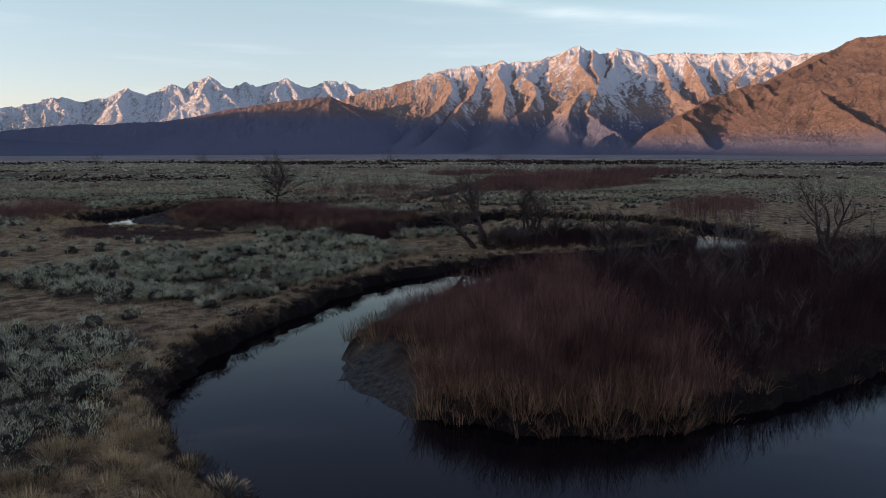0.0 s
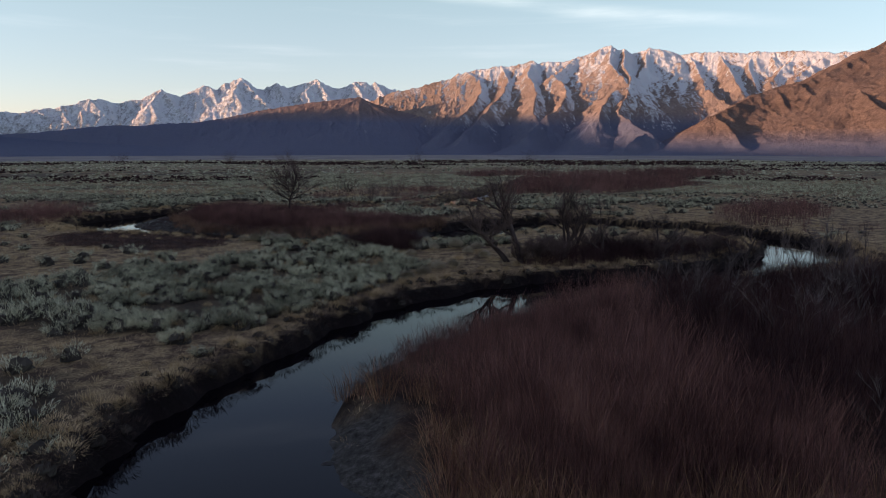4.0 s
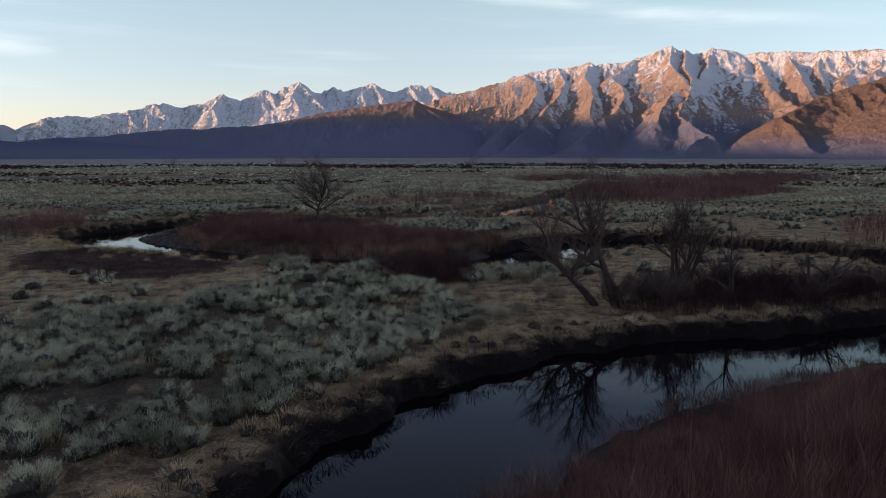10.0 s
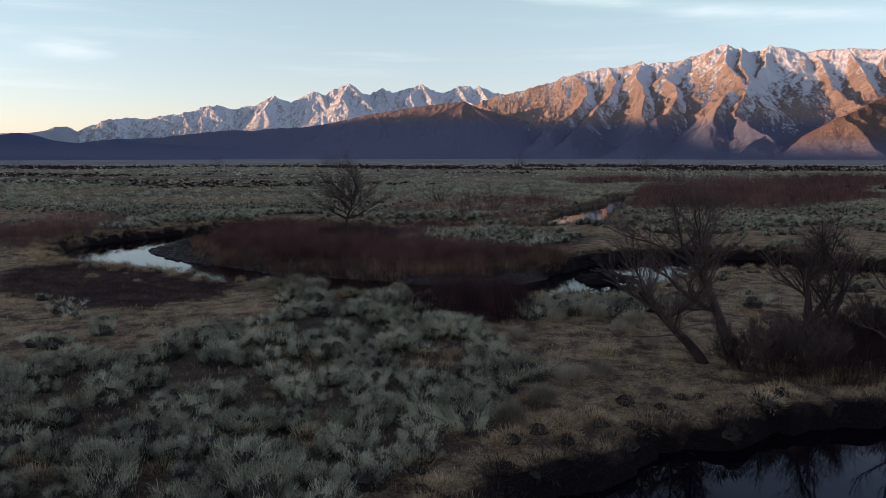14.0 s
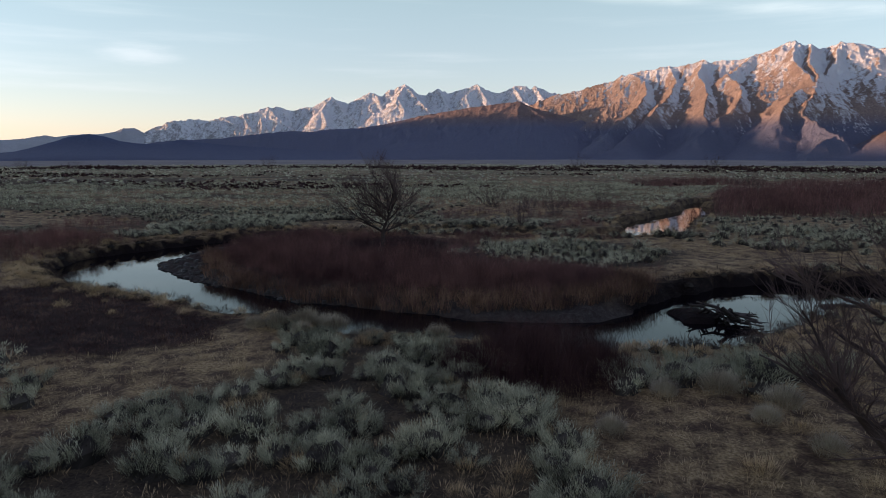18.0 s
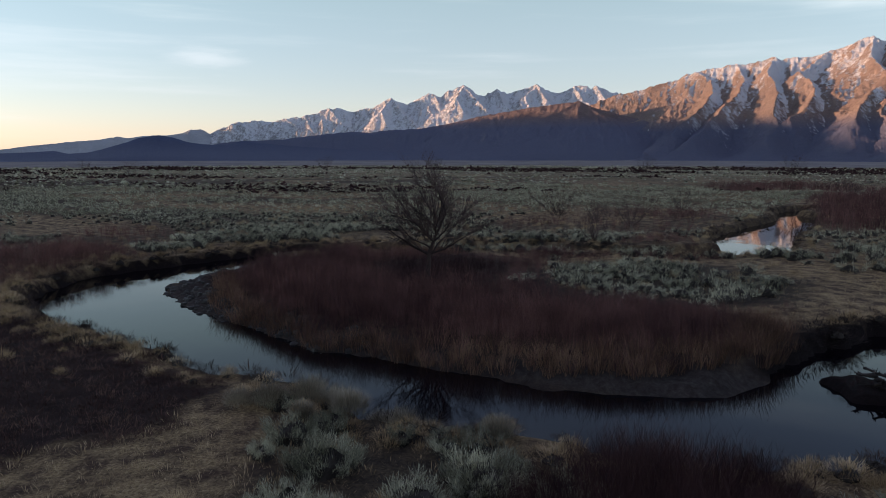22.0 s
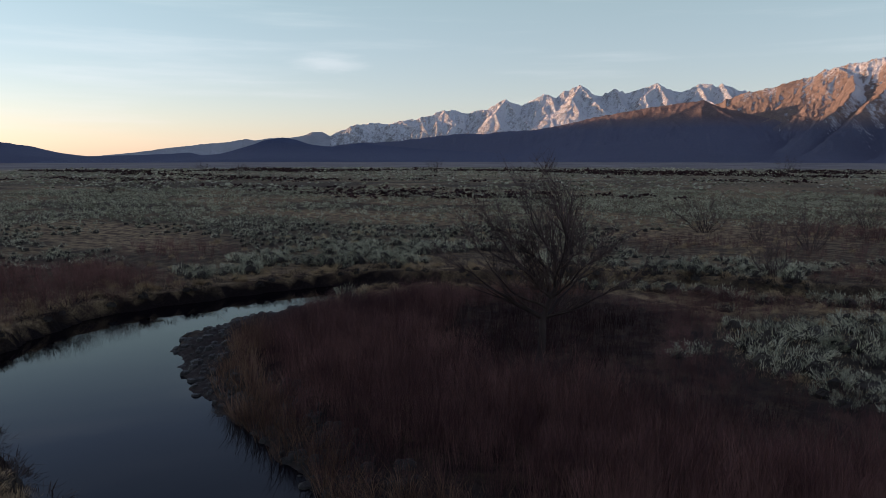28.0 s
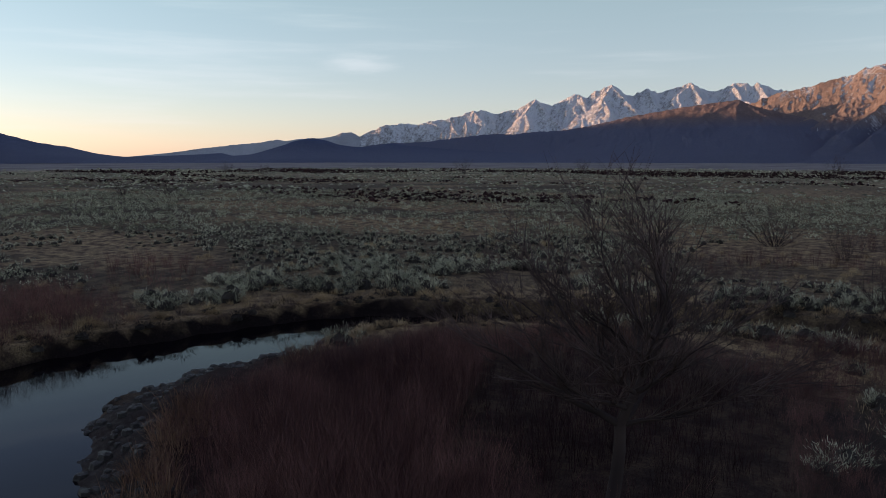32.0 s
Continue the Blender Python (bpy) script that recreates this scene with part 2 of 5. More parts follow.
def rock_material(name, low, high, snow_from, snow_full, snow_amount=1.0, least=-0.42, most=0.08, hold=0.6, haze_top=85):
    """Bare mountain rock, with snow that lies thicker with height, fills gullies and thins out on broken ground."""
    m, n, l, b = material(name, 0.95, 0.1)
    p = position(n)
    grain, folds = noise_node(n, l, 0.11, 9, 0.8, p), noise_node(n, l, 0.007, 6, 0.62, p)
    rock = blend(n, l, ramp(n, l, grain, (0.36, (0, 0, 0)), (0.64, (1, 1, 1))), low, high)
    rock = blend(n, l, ramp(n, l, folds, (0.35, (0, 0, 0)), (0.7, (0.5, 0.5, 0.5))), rock, tuple(0.7 * c for c in low))
    # scrub on the fans at the foot, with blue haze put into its colour
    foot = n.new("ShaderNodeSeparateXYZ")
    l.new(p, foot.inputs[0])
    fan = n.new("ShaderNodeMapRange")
    fan.inputs["From Min"].default_value, fan.inputs["From Max"].default_value = haze_top - 75, haze_top
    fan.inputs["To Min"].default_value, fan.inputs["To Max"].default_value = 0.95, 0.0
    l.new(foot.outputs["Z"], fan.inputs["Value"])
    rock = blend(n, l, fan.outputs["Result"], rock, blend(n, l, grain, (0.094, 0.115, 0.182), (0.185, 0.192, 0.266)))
    col = rock
    if snow_amount:
        squash = n.new("ShaderNodeMapping")
        squash.inputs["Scale"].default_value = (1.0, 1.0, 0.28)
        l.new(p, squash.inputs["Vector"])
        streaks = noise_node(n, l, 0.075, 9, 0.72, squash.outputs["Vector"])
        xyz = n.new("ShaderNodeSeparateXYZ")
        l.new(p, xyz.inputs[0])
        height = n.new("ShaderNodeMapRange")
        height.inputs["From Min"].default_value, height.inputs["From Max"].default_value = snow_from, snow_full
        height.inputs["To Min"].default_value, height.inputs["To Max"].default_value = least, most
        height.clamp = True
        l.new(xyz.outputs["Z"], height.inputs["Value"])
        add = n.new("ShaderNodeMath")
        l.new(height.outputs["Result"], add.inputs[0])
        l.new(streaks, add.inputs[1])
        add2 = n.new("ShaderNodeMath")
        add2.operation = "MULTIPLY_ADD"
        l.new(attribute(n, "gully"), add2.inputs[0])
        add2.inputs[1].default_value = hold
        l.new(add.outputs[0], add2.inputs[2])
        mask = ramp(n, l, add2.outputs[0], (0.46, (0, 0, 0)), (0.72, (snow_amount,) * 3))
        col = blend(n, l, mask, rock, (0.78, 0.80, 0.83))
    l.new(col, b.inputs["Base Color"])
    bump(n, l, b, grain, 1.0, 12.0)
    return m


def mud_material():
    m, n, l, b = material("wet_mud", 0.55, 0.4)
    grain = noise_node(n, l, 7, 6, 0.7, position(n))
    l.new(ramp(n, l, grain, (0.3, (0.012, 0.010, 0.009)), (0.7, (0.06, 0.052, 0.045))), b.inputs["Base Color"])
    bump(n, l, b, grain, 1.0, 0.1)
    return m


GROUND, WATER, MUD_MAT = ground_material(), water_material(), mud_material()
RED_ROCK = rock_material("red_granite", (0.20, 0.15, 0.13), (0.46, 0.36, 0.31), 60, 480, 1.0, -0.46, 0.2, 0.8, haze_top=190)
BARE_ROCK = rock_material("bare_red_granite", (0.13, 0.09, 0.075), (0.30, 0.215, 0.175), 0, 1, 0)
SNOW_ROCK = rock_material("snowy_granite", (0.24, 0.24, 0.25), (0.42, 0.41, 0.41), -60, 200, 1.0, -0.06, 0.2, 0.4)
BROWN_ROCK = rock_material("brown_foothill", (0.15, 0.12, 0.125), (0.36, 0.26, 0.225), 0, 1, 0, haze_top=215)
# the haze of distance is put into these three base colours
HAZED_LAVA_ROCK = rock_material("hazed_lava", (0.072, 0.095, 0.172), (0.125, 0.15, 0.24), 0, 1, 0)
HAZED_RANGE_ROCK = rock_material("desert_range", (0.08, 0.10, 0.175), (0.15, 0.168, 0.26), 0, 1, 0)
HAZED_FAR_ROCK = rock_material("hazed_far_rock", (0.40, 0.42, 0.46), (0.58, 0.59, 0.62), 0, 1, 0, haze_top=-60)

# ---- tools for meshes ----
rng = np.random.default_rng(7)


def lattice(ix, iy, seed):
    h = (ix.astype(np.int64) * 374761393 + iy.astype(np.int64) * 668265263 + seed * 1442695041) & 0xFFFFFFFF
    h = ((h ^ (h >> 13)) * 1274126177) & 0xFFFFFFFF
    return ((h ^ (h >> 16)) & 0xFFFF) / 65535.0


def value_noise(x, y, seed=0):
    """Smooth noise from 0 to 1 on arrays of x and y."""
    ix, iy = np.floor(x), np.floor(y)
    fx, fy = x - ix, y - iy
    fx, fy = fx * fx * (3 - 2 * fx), fy * fy * (3 - 2 * fy)
    a, b = lattice(ix, iy, seed), lattice(ix + 1, iy, seed)
    c, d = lattice(ix, iy + 1, seed), lattice(ix + 1, iy + 1, seed)
    return (a * (1 - fx) + b * fx) * (1 - fy) + (c * (1 - fx) + d * fx) * fy


def fractal(x, y, octaves=4, seed=0, gain=0.5):
    total, amp, norm = 0, 1.0, 0
    for k in range(octaves):
        total = total + amp * value_noise(x * 2**k, y * 2**k, seed + k)
        norm, amp = norm + amp, amp * gain
    return total / norm


def ridged(x, y, octaves=4, seed=0, gain=0.5):
    total, amp, norm = 0, 1.0, 0
    for k in range(octaves):
        total = total + amp * (1 - np.abs(2 * value_noise(x * 2**k, y * 2**k, seed + k) - 1)) ** 2
        norm, amp = norm + amp, amp * gain
    return total / norm


def smooth(a, b, x):
    t = np.clip((x - a) / (b - a), 0, 1)
    return t * t * (3 - 2 * t)


def mesh_from(name, verts, faces, mat, flat=True, inner=None):
    """A mesh from an array of points and an array of triangles or quads."""
    me = bpy.data.meshes.new(name)
    verts, faces = np.asarray(verts, np.float32), np.asarray(faces, np.int32)
    sides = faces.shape[1]
    me.vertices.add(len(verts))
    me.vertices.foreach_set("co", verts.ravel())
    me.loops.add(faces.size)
    me.loops.foreach_set("vertex_index", faces.ravel())
    me.polygons.add(len(faces))
    me.polygons.foreach_set("loop_start", np.arange(0, faces.size, sides, dtype=np.int32))
    me.polygons.foreach_set("use_smooth", np.full(len(faces), not flat))
    me.update(calc_edges=True)
    me.materials.append(mat)
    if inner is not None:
        me.materials.append(SHADED_CORE)
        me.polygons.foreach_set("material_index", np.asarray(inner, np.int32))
    return me


def put_attribute(me, name, values):
    me.attributes.new(name, "FLOAT", "POINT").data.foreach_set("value", np.asarray(values, np.float32))


def grid_faces(rows, cols):
    i = np.arange(rows * cols).reshape(rows, cols)
    return np.stack([i[:-1, :-1].ravel(), i[:-1, 1:].ravel(), i[1:, 1:].ravel(), i[1:, :-1].ravel()], 1)


def inside(poly, x, y):
    hit = np.zeros(np.shape(x), bool)
    for (x0, y0), (x1, y1) in zip(poly, poly[1:] + poly[:1]):
        if y0 != y1:
            hit ^= ((y0 > y) != (y1 > y)) & (x < (x1 - x0) * (y - y0) / (y1 - y0) + x0)
    return hit


def edge_distance(poly, x, y):
    """Metres from the outline of a polygon, positive inside."""
    best = np.full(np.shape(x), 1e9)
    for (x0, y0), (x1, y1) in zip(poly, poly[1:] + poly[:1]):
        dx, dy = x1 - x0, y1 - y0
        t = np.clip(((x - x0) * dx + (y - y0) * dy) / (dx * dx + dy * dy), 0, 1)
        best = np.minimum(best, np.hypot(x - x0 - t * dx, y - y0 - t * dy))
    return np.where(inside(poly, x, y), best, -best)


def spline(points, steps=8):
    """A Catmull-Rom curve through rows of numbers."""
    p = np.array(points, float)
    p = np.vstack([2 * p[0] - p[1], p, 2 * p[-1] - p[-2]])
    out = []
    for k in range(1, len(p) - 2):
        for t in np.linspace(0, 1, steps, endpoint=False):
            a, b, c, d = p[k - 1:k + 3]
            out.append(0.5 * (2 * b + (c - a) * t + (2 * a - 5 * b + 4 * c - d) * t * t + (3 * b - a - 3 * c + d) * t**3))
    return np.array(out + [p[-2]])


# ---- the river's course: x, y, width ----
COURSE = spline([
    (62, 44, 10), (42, 37.5, 10), (30, 31.5, 10), (20, 26, 10.5), (11, 20.2, 11), (3, 19.8, 11), (-3.6, 23, 9), (-8, 28.5, 7.6), (-8.5, 34, 7),
    (-6.9, 40.5, 7.0), (-3.8, 47.2, 7.8), (-0.1, 53, 9.0), (5.2, 57.5, 9.0), (11.5, 60.7, 7.4), (18.3, 64.1, 6.4), (25.5, 69, 6), (31, 75, 7.5),
    (33, 83, 8), (29, 91, 8), (21, 97, 8), (12, 100.3, 10), (5, 98, 10), (0.8, 92.5, 9), (-3.5, 86.2, 8), (-9, 84.4, 7.4), (-16, 84.4, 7.2),
    (-23, 86, 6), (-29, 87.2, 6.6), (-34, 89.2, 7.6), (-41, 91.9, 8.2), (-47.4, 96.8, 8.6), (-49.0, 102.6, 7.6), (-47.9, 108, 6.6),
    (-45.8, 112.8, 6.6), (-42, 117.4, 5.0), (-35, 122, 4), (-26, 125.5, 4), (-16, 127, 4.2), (-8, 129, 5.2), (-2.6, 133, 6.4), (-2, 141, 8.4),
    (-0.4, 150, 8.6), (3.2, 162, 7.4), (6.4, 174, 5.4), (6, 184, 4), (12, 193, 4), (30, 200, 4), (62, 204, 4)], 7)
WATER_Z = -0.7


def river_distance(x, y):
    """Metres outside the river's edge (negative over the water)."""
    best = np.full(np.shape(x), 1e9)
    for (x0, y0, w0), (x1, y1, w1) in zip(COURSE[:-1], COURSE[1:]):
        dx, dy = x1 - x0, y1 - y0
        t = np.clip(((x - x0) * dx + (y - y0) * dy) / (dx * dx + dy * dy), 0, 1)
        best = np.minimum(best, np.hypot(x - x0 - t * dx, y - y0 - t * dy) - 0.5 * (w0 + (w1 - w0) * t))
    return best


# ---- land cover, in plan ----
TONGUE_NEAR = [(-2.4, 40), (-1.5, 36), (-1.3, 31), (-0.6, 27), (3, 24.6), (10, 25), (16, 29.6), (23, 33.6), (34, 38), (56, 46), (60, 64), (38, 65), (28, 60.5), (18.5, 56.8), (9.8, 52.2), (4.4, 47.8), (0.2, 43.4)]
TONGUE_DARK = [(12, 20), (64, 38), (66, 70), (30, 64), (17, 57), (9.5, 48), (8, 42), (9.5, 35), (11.5, 29)]
TONGUE_FAR = [(-40.2, 105.5), (-39.8, 100.3), (-37.1, 95.3), (-32, 91.6), (-26.3, 89.0), (-18, 88.2), (-10, 88.8), (-5.0, 92.2), (-4, 98), (-9, 100.5), (-17, 101), (-20, 106), (-22, 114), (-29.5, 118), (-36.5, 113)]
TONGUE_INNER = [(-33, 111), (-30, 101.5), (-25, 98), (-18, 97), (-12, 97.5), (-14, 101.5), (-20, 101.5), (-21, 113), (-28, 117)]
SAGE_TONGUE = [(-21, 111), (-16, 119), (-7, 121), (0, 114), (-1, 106), (-5, 102.5), (-12, 102.5), (-19, 103.5)]
SAGE_MIDDLE = [(-21, 80), (-16, 81), (-12, 78.5), (-8, 74), (-4.2, 65.5), (-4.6, 60), (-7.8, 53), (-10.5, 48), (-13, 44), (-22, 43), (-36, 52), (-27, 60), (-21.5, 67), (-19, 73)]
SAGE_NEAR = [(-26, 37), (-17, 37.5), (-13.6, 33), (-12.6, 28), (-11.8, 23), (-12.6, 19), (-16, 16), (-26, 24)]
MUD = [(-45, 81), (-43, 87), (-40, 87), (-35, 85), (-30, 83.2), (-25, 81.5), (-24.5, 76), (-28, 72), (-40, 75)]
BARE_BAND = [(-40, 40), (-22, 43.5), (-13.5, 43), (-11.8, 38), (-13, 34), (-20, 36.5), (-40, 36)]
BARE_PATCH = [(-46, 128), (-42, 135), (-37, 133), (-37.5, 125), (-41, 122.5)]
BAR_FAR = [(-45, 111), (-45, 102), (-43, 97), (-36, 93), (-26, 89), (-12, 87.2), (-4, 87), (-3, 92), (-8, 92), (-24, 92), (-33, 96), (-40, 103), (-42, 110)]
BAR_NEAR = [(-5.4, 34.6), (-6.5, 30), (-4, 27), (-1, 25.6), (-0.6, 30), (-1.2, 34.4)]
POOL_BAR = [(6, 98.3), (10, 99.2), (16, 97.5), (19, 92), (10, 91.5), (6.5, 94.5)]
JAM_ISLET = [(-2.6, 92.8), (-0.6, 93.6), (0.8, 91.8), (0.2, 89.8), (-1.6, 89.9)]
TREE_FLAT = [(0, 64), (3, 76), (10, 80), (22, 80), (27, 74), (20, 68), (9, 65)]


def ground_height(x, y, d):
    far = np.hypot(x, y)
    z = 0.15 + 0.5 * (fractal(x / 9, y / 9, 4, 3) - 0.5) + 0.14 * (fractal(x / 0.9, y / 0.9, 3, 9) - 0.5)
    z = z - 42 * smooth(350, 4600, far) + 2.0 * (fractal(x / 160, y / 160, 3, 21) - 0.5) * smooth(150, 500, far)
    gentle = np.maximum(smooth(-1, 1, edge_distance(BAR_FAR, x, y)), smooth(-1, 1, edge_distance(BAR_NEAR, x, y)))
    run = 0.45 + 2.6 * gentle
    wobble = 1.1 * (fractal(x / 3.2, y / 3.2, 3, 40) - 0.5) * (1 - 0.6 * gentle) + 1.1 * (fractal(x / 1.5, y / 1.5, 2, 41) - 0.5)
    e = d + wobble
    rise = np.clip(e / run, 0, 1)
    rise = rise * (1 - gentle) * (2 - rise) + gentle * rise
    bed = WATER_Z - 0.03 - 0.8 * smooth(0, 1.6, -e)
    land = np.where(e < 0, bed, WATER_Z - 0.03 + (z - WATER_Z + 0.03) * rise)
    lumps = 0.5 * (ridged(x / 1.7, y / 1.7, 3, 44) - 0.35) * gentle * smooth(0.1, 0.8, e)
    pool, islet = edge_distance(POOL_BAR, x, y) + 0.6 * wobble, edge_distance(JAM_ISLET, x, y) + 0.4 * wobble
    land = np.where(pool > -1, np.maximum(land + lumps, WATER_Z - 0.6 + 0.72 * smooth(-0.4, 1.2, pool)), land + lumps)
    land = np.where(islet > -1, np.maximum(land, WATER_Z - 0.6 + 0.95 * smooth(-0.35, 0.35, islet)), land)
    return land, e, gentle


def axis(lo, hi, step, reach, growth=1.13):
    inner = list(np.arange(lo, hi + 0.01, step))
    for side, start in ((-1, lo), (1, hi)):
        at, s, extra = start, step, []
        while abs(at) < reach:
            s = min(s * growth, 120)
            at += side * s
            extra.append(at)
        inner = sorted(inner + extra)
    return np.array(inner)


gx, gy = np.meshgrid(axis(-62, 48, 0.4, 6500), axis(12, 200, 0.44, 6500))
shape = gx.shape
x, y = gx.ravel(), gy.ravel()
d = river_distance(x, y)
z, e, gentle = ground_height(x, y, d)
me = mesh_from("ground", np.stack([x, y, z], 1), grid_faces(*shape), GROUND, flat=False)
near = np.hypot(x, y)
ragged = 4.0 * (fractal(x / 2.2, y / 2.2, 4, 77, 0.65) - 0.5)
put_attribute(me, "plain", smooth(230, 480, near) * 0.9)
put_attribute(me, "salt_flat", smooth(500, 620, near + 90 * (fractal(x / 140, y / 60, 3, 83) - 0.5)))
put_attribute(me, "mud", np.maximum(np.maximum(np.where(y > 60, gentle, 0), smooth(-1, 0, edge_distance(JAM_ISLET, x, y))), np.maximum(smooth(-0.6, 1.0, edge_distance(MUD, x, y) + ragged), 0.85 * smooth(-3.5, -1.5, np.maximum(edge_distance(TONGUE_NEAR, x, y), edge_distance(TONGUE_FAR, x, y))))))
put_attribute(me, "sand", gentle * smooth(2.6, 1.6, e + ragged * 0.2) * np.where(y > 60, 0.5, 1.0))
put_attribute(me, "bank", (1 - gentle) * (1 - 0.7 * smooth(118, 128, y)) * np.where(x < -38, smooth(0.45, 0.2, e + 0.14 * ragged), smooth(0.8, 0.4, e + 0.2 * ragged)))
# where litter and painted shade darken the soil among the sage
litter_shade = np.zeros(x.shape)
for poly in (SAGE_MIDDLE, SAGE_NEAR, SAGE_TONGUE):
    litter_shade = np.maximum(litter_shade, (0.9 if poly is SAGE_TONGUE else 0.8) * smooth(-1, 1.2, edge_distance(poly, x, y) + 0.5 * ragged))
litter_shade = np.maximum(litter_shade, (0.5 + 0.3 * smooth(-48, -80, x)) * smooth(0.34, 0.56, fractal(x / 16, y / 16, 4, 91)) * smooth(0, 4, np.maximum(y - 117 - 0.12 * (x + 40), -(x + 51))) * smooth(420, 260, near))
put_attribute(me, "litter_shade", litter_shade)
ground = tagged(new("ground", me), "dry grass, soil and mud of a wide valley floor", "ground", kind="structure")

wx, wy = np.meshgrid(np.arange(-60, 70.1, 2.6), np.arange(2, 216.1, 2.6))
me = mesh_from("water", np.stack([wx.ravel(), wy.ravel(), np.full(wx.size, WATER_Z)], 1), grid_faces(*wx.shape), WATER, flat=False)
tagged(new("water", me), "still dark river water that mirrors the sky", "river", kind="structure")


# ---- mountains ----
def polar(az, el, r):
    a = radians(az)
    return (-r * math.sin(a), r * math.cos(a), 9.5 + r * math.tan(radians(el)))


def crest(r, *points):
    """A skyline at one distance, from pairs of azimuth and elevation."""
    return [(az, el, r) for az, el in points]


def spur(r, *points, run=140):
    """A ridge that comes forward as it falls, by so many metres for each degree; r is the distance of its top."""
    top = points[0][1]
    return [(az, el, r - run * (top - el)) for az, el in points]


def with_spurs(ridges, seed, fall, reach, gap, levels=1):
    """The ridge lines as straight pieces in metres, with side spurs that branch off them and run down."""
    r = random.Random(seed)
    pieces, todo = [], []
    for ridge in ridges:
        pts = [Vector(polar(*q)) for q in ridge]
        todo += [(p, q, 0) for p, q in zip(pts[:-1], pts[1:])]
    while todo:
        p, q, depth = todo.pop()
        pieces.append((p, q))
        if depth >= levels:
            continue
        run = (q - p).to_2d().length
        along = (q - p).to_2d().normalized()
        for k in range(int(run / gap + r.random())):
            at = p.lerp(q, r.uniform(0.1, 0.9))
            for side in (-1, 1):
                way = Vector((-along.y, along.x)) * side + along * r.uniform(-0.2, 0.7)
                if way.dot(Vector((at.x, at.y))) > 0.2 * way.length * at.to_2d().length:
                    continue
                way.normalize()
                length = reach * r.uniform(0.4, 1.2)
                drop = fall * r.uniform(0.85, 1.15) * length
                todo.append((Vector((at.x, at.y, at.z - 8)), Vector((at.x + way.x * length, at.y + way.y * length, at.z - 10 - drop)), depth + 1))
    return pieces


def mountain(name, label, mat, ridges, az_range, r_range, az_step, r_step, slope, fall, reach, gap, rough, flute, seed, floor=-46, levels=1, wander=26):
    """A range raised over its ridge lines: each is a row of (azimuth, elevation, distance). The land falls away from
    them on both sides, and gullies run down the faces, square to the ridge that they start from."""
    az, rr = np.meshgrid(np.radians(np.arange(az_range[0], az_range[1], az_step)), np.arange(r_range[0], r_range[1] + 1, r_step))
    shape = az.shape
    az, rr = az.ravel(), rr.ravel()
    x, y = -rr * np.sin(az), rr * np.cos(az)
    wx = x + wander * (fractal(x / 110, y / 110, 4, seed, 0.6) - 0.5)
    wy = y + wander * (fractal(x / 110, y / 110, 4, seed + 5, 0.6) - 0.5)
    top, along, off = np.full(x.shape, -1e3), np.zeros(x.shape), np.zeros(x.shape)
    second = np.full(x.shape, -1e3)
    for count, (p, q) in enumerate(with_spurs(ridges, seed, fall, reach, gap, levels)):
        dx, dy = q.x - p.x, q.y - p.y
        wide = (max(p.z, q.z) - floor) / (slope * 0.55) + 120
        at = np.where((wx > min(p.x, q.x) - wide) & (wx < max(p.x, q.x) + wide) & (wy > min(p.y, q.y) - wide) & (wy < max(p.y, q.y) + wide))[0]
        px, py = wx[at], wy[at]
        free = ((px - p.x) * dx + (py - p.y) * dy) / (dx * dx + dy * dy)
        t = np.clip(free, 0, 1)
        away = np.hypot(px - p.x - t * dx, py - p.y - t * dy)
        # steep near the ridge, easing out to a fan
        h = p.z + (q.z - p.z) * t - slope * away * (1 - 0.3 * np.clip(away / 600, 0, 1))
        h = np.where(h < 30, floor + (30 - floor) * np.exp(np.minimum(h - 30, 0) / (30 - floor)), h)
        old = top[at]
        won = h > old
        second[at] = np.maximum(np.minimum(old, h), second[at])
        top[at] = np.maximum(old, h)
        along[at[won]] = (free * math.hypot(dx, dy) + 977.0 * count)[won]
        off[at[won]] = away[won]
    hollow = np.clip(1 - (top - second) / 30, 0, 1)
    top = floor - 8 + (top - floor + 8) * smooth(r_range[0], r_range[0] + 160, rr)
    falloff = np.clip((top - floor) / 150, 0, 1)
    crags = ridged(x / 70, y / 70, 5, seed + 23, 0.6)
    bent = along + 26 * (fractal(x / 60, y / 60, 3, seed + 31) - 0.5)
    gullies = 0.65 * ridged(bent / 75, off / 420, 2, seed + 41) + 0.35 * ridged(bent / 27, off / 200, 3, seed + 47, 0.6)
    depth = smooth(4, 110, off) * falloff * (0.35 + 1.3 * fractal(x / 190, y / 190, 3, seed + 53))
    z = top + falloff * rough * (crags - 0.5) + depth * flute * (gullies - 0.55)
    z = np.maximum(z, floor + 6 * fractal(x / 120, y / 120, 3, seed + 2) - 3)
    me = mesh_from(name, np.stack([x, y, z], 1), grid_faces(*shape)[:, ::-1], mat, flat=False)
    # snow lasts in hollows and on the slopes turned away from the sun
    side = np.gradient(z.reshape(shape), axis=1) / (np.gradient(az.reshape(shape), axis=1) * rr.reshape(shape))
    for _ in range(2):
        side[:, 1:-1] = 0.25 * side[:, :-2] + 0.5 * side[:, 1:-1] + 0.25 * side[:, 2:]
    put_attribute(me, "gully", 0.2 * hollow - 0.1 + 0.25 * (0.5 - crags) + 0.35 * (0.5 - gullies) * depth + 0.42 * np.tanh(1.3 * side.ravel()))
    return tagged(new(name, me), label, "mountain", kind="structure")


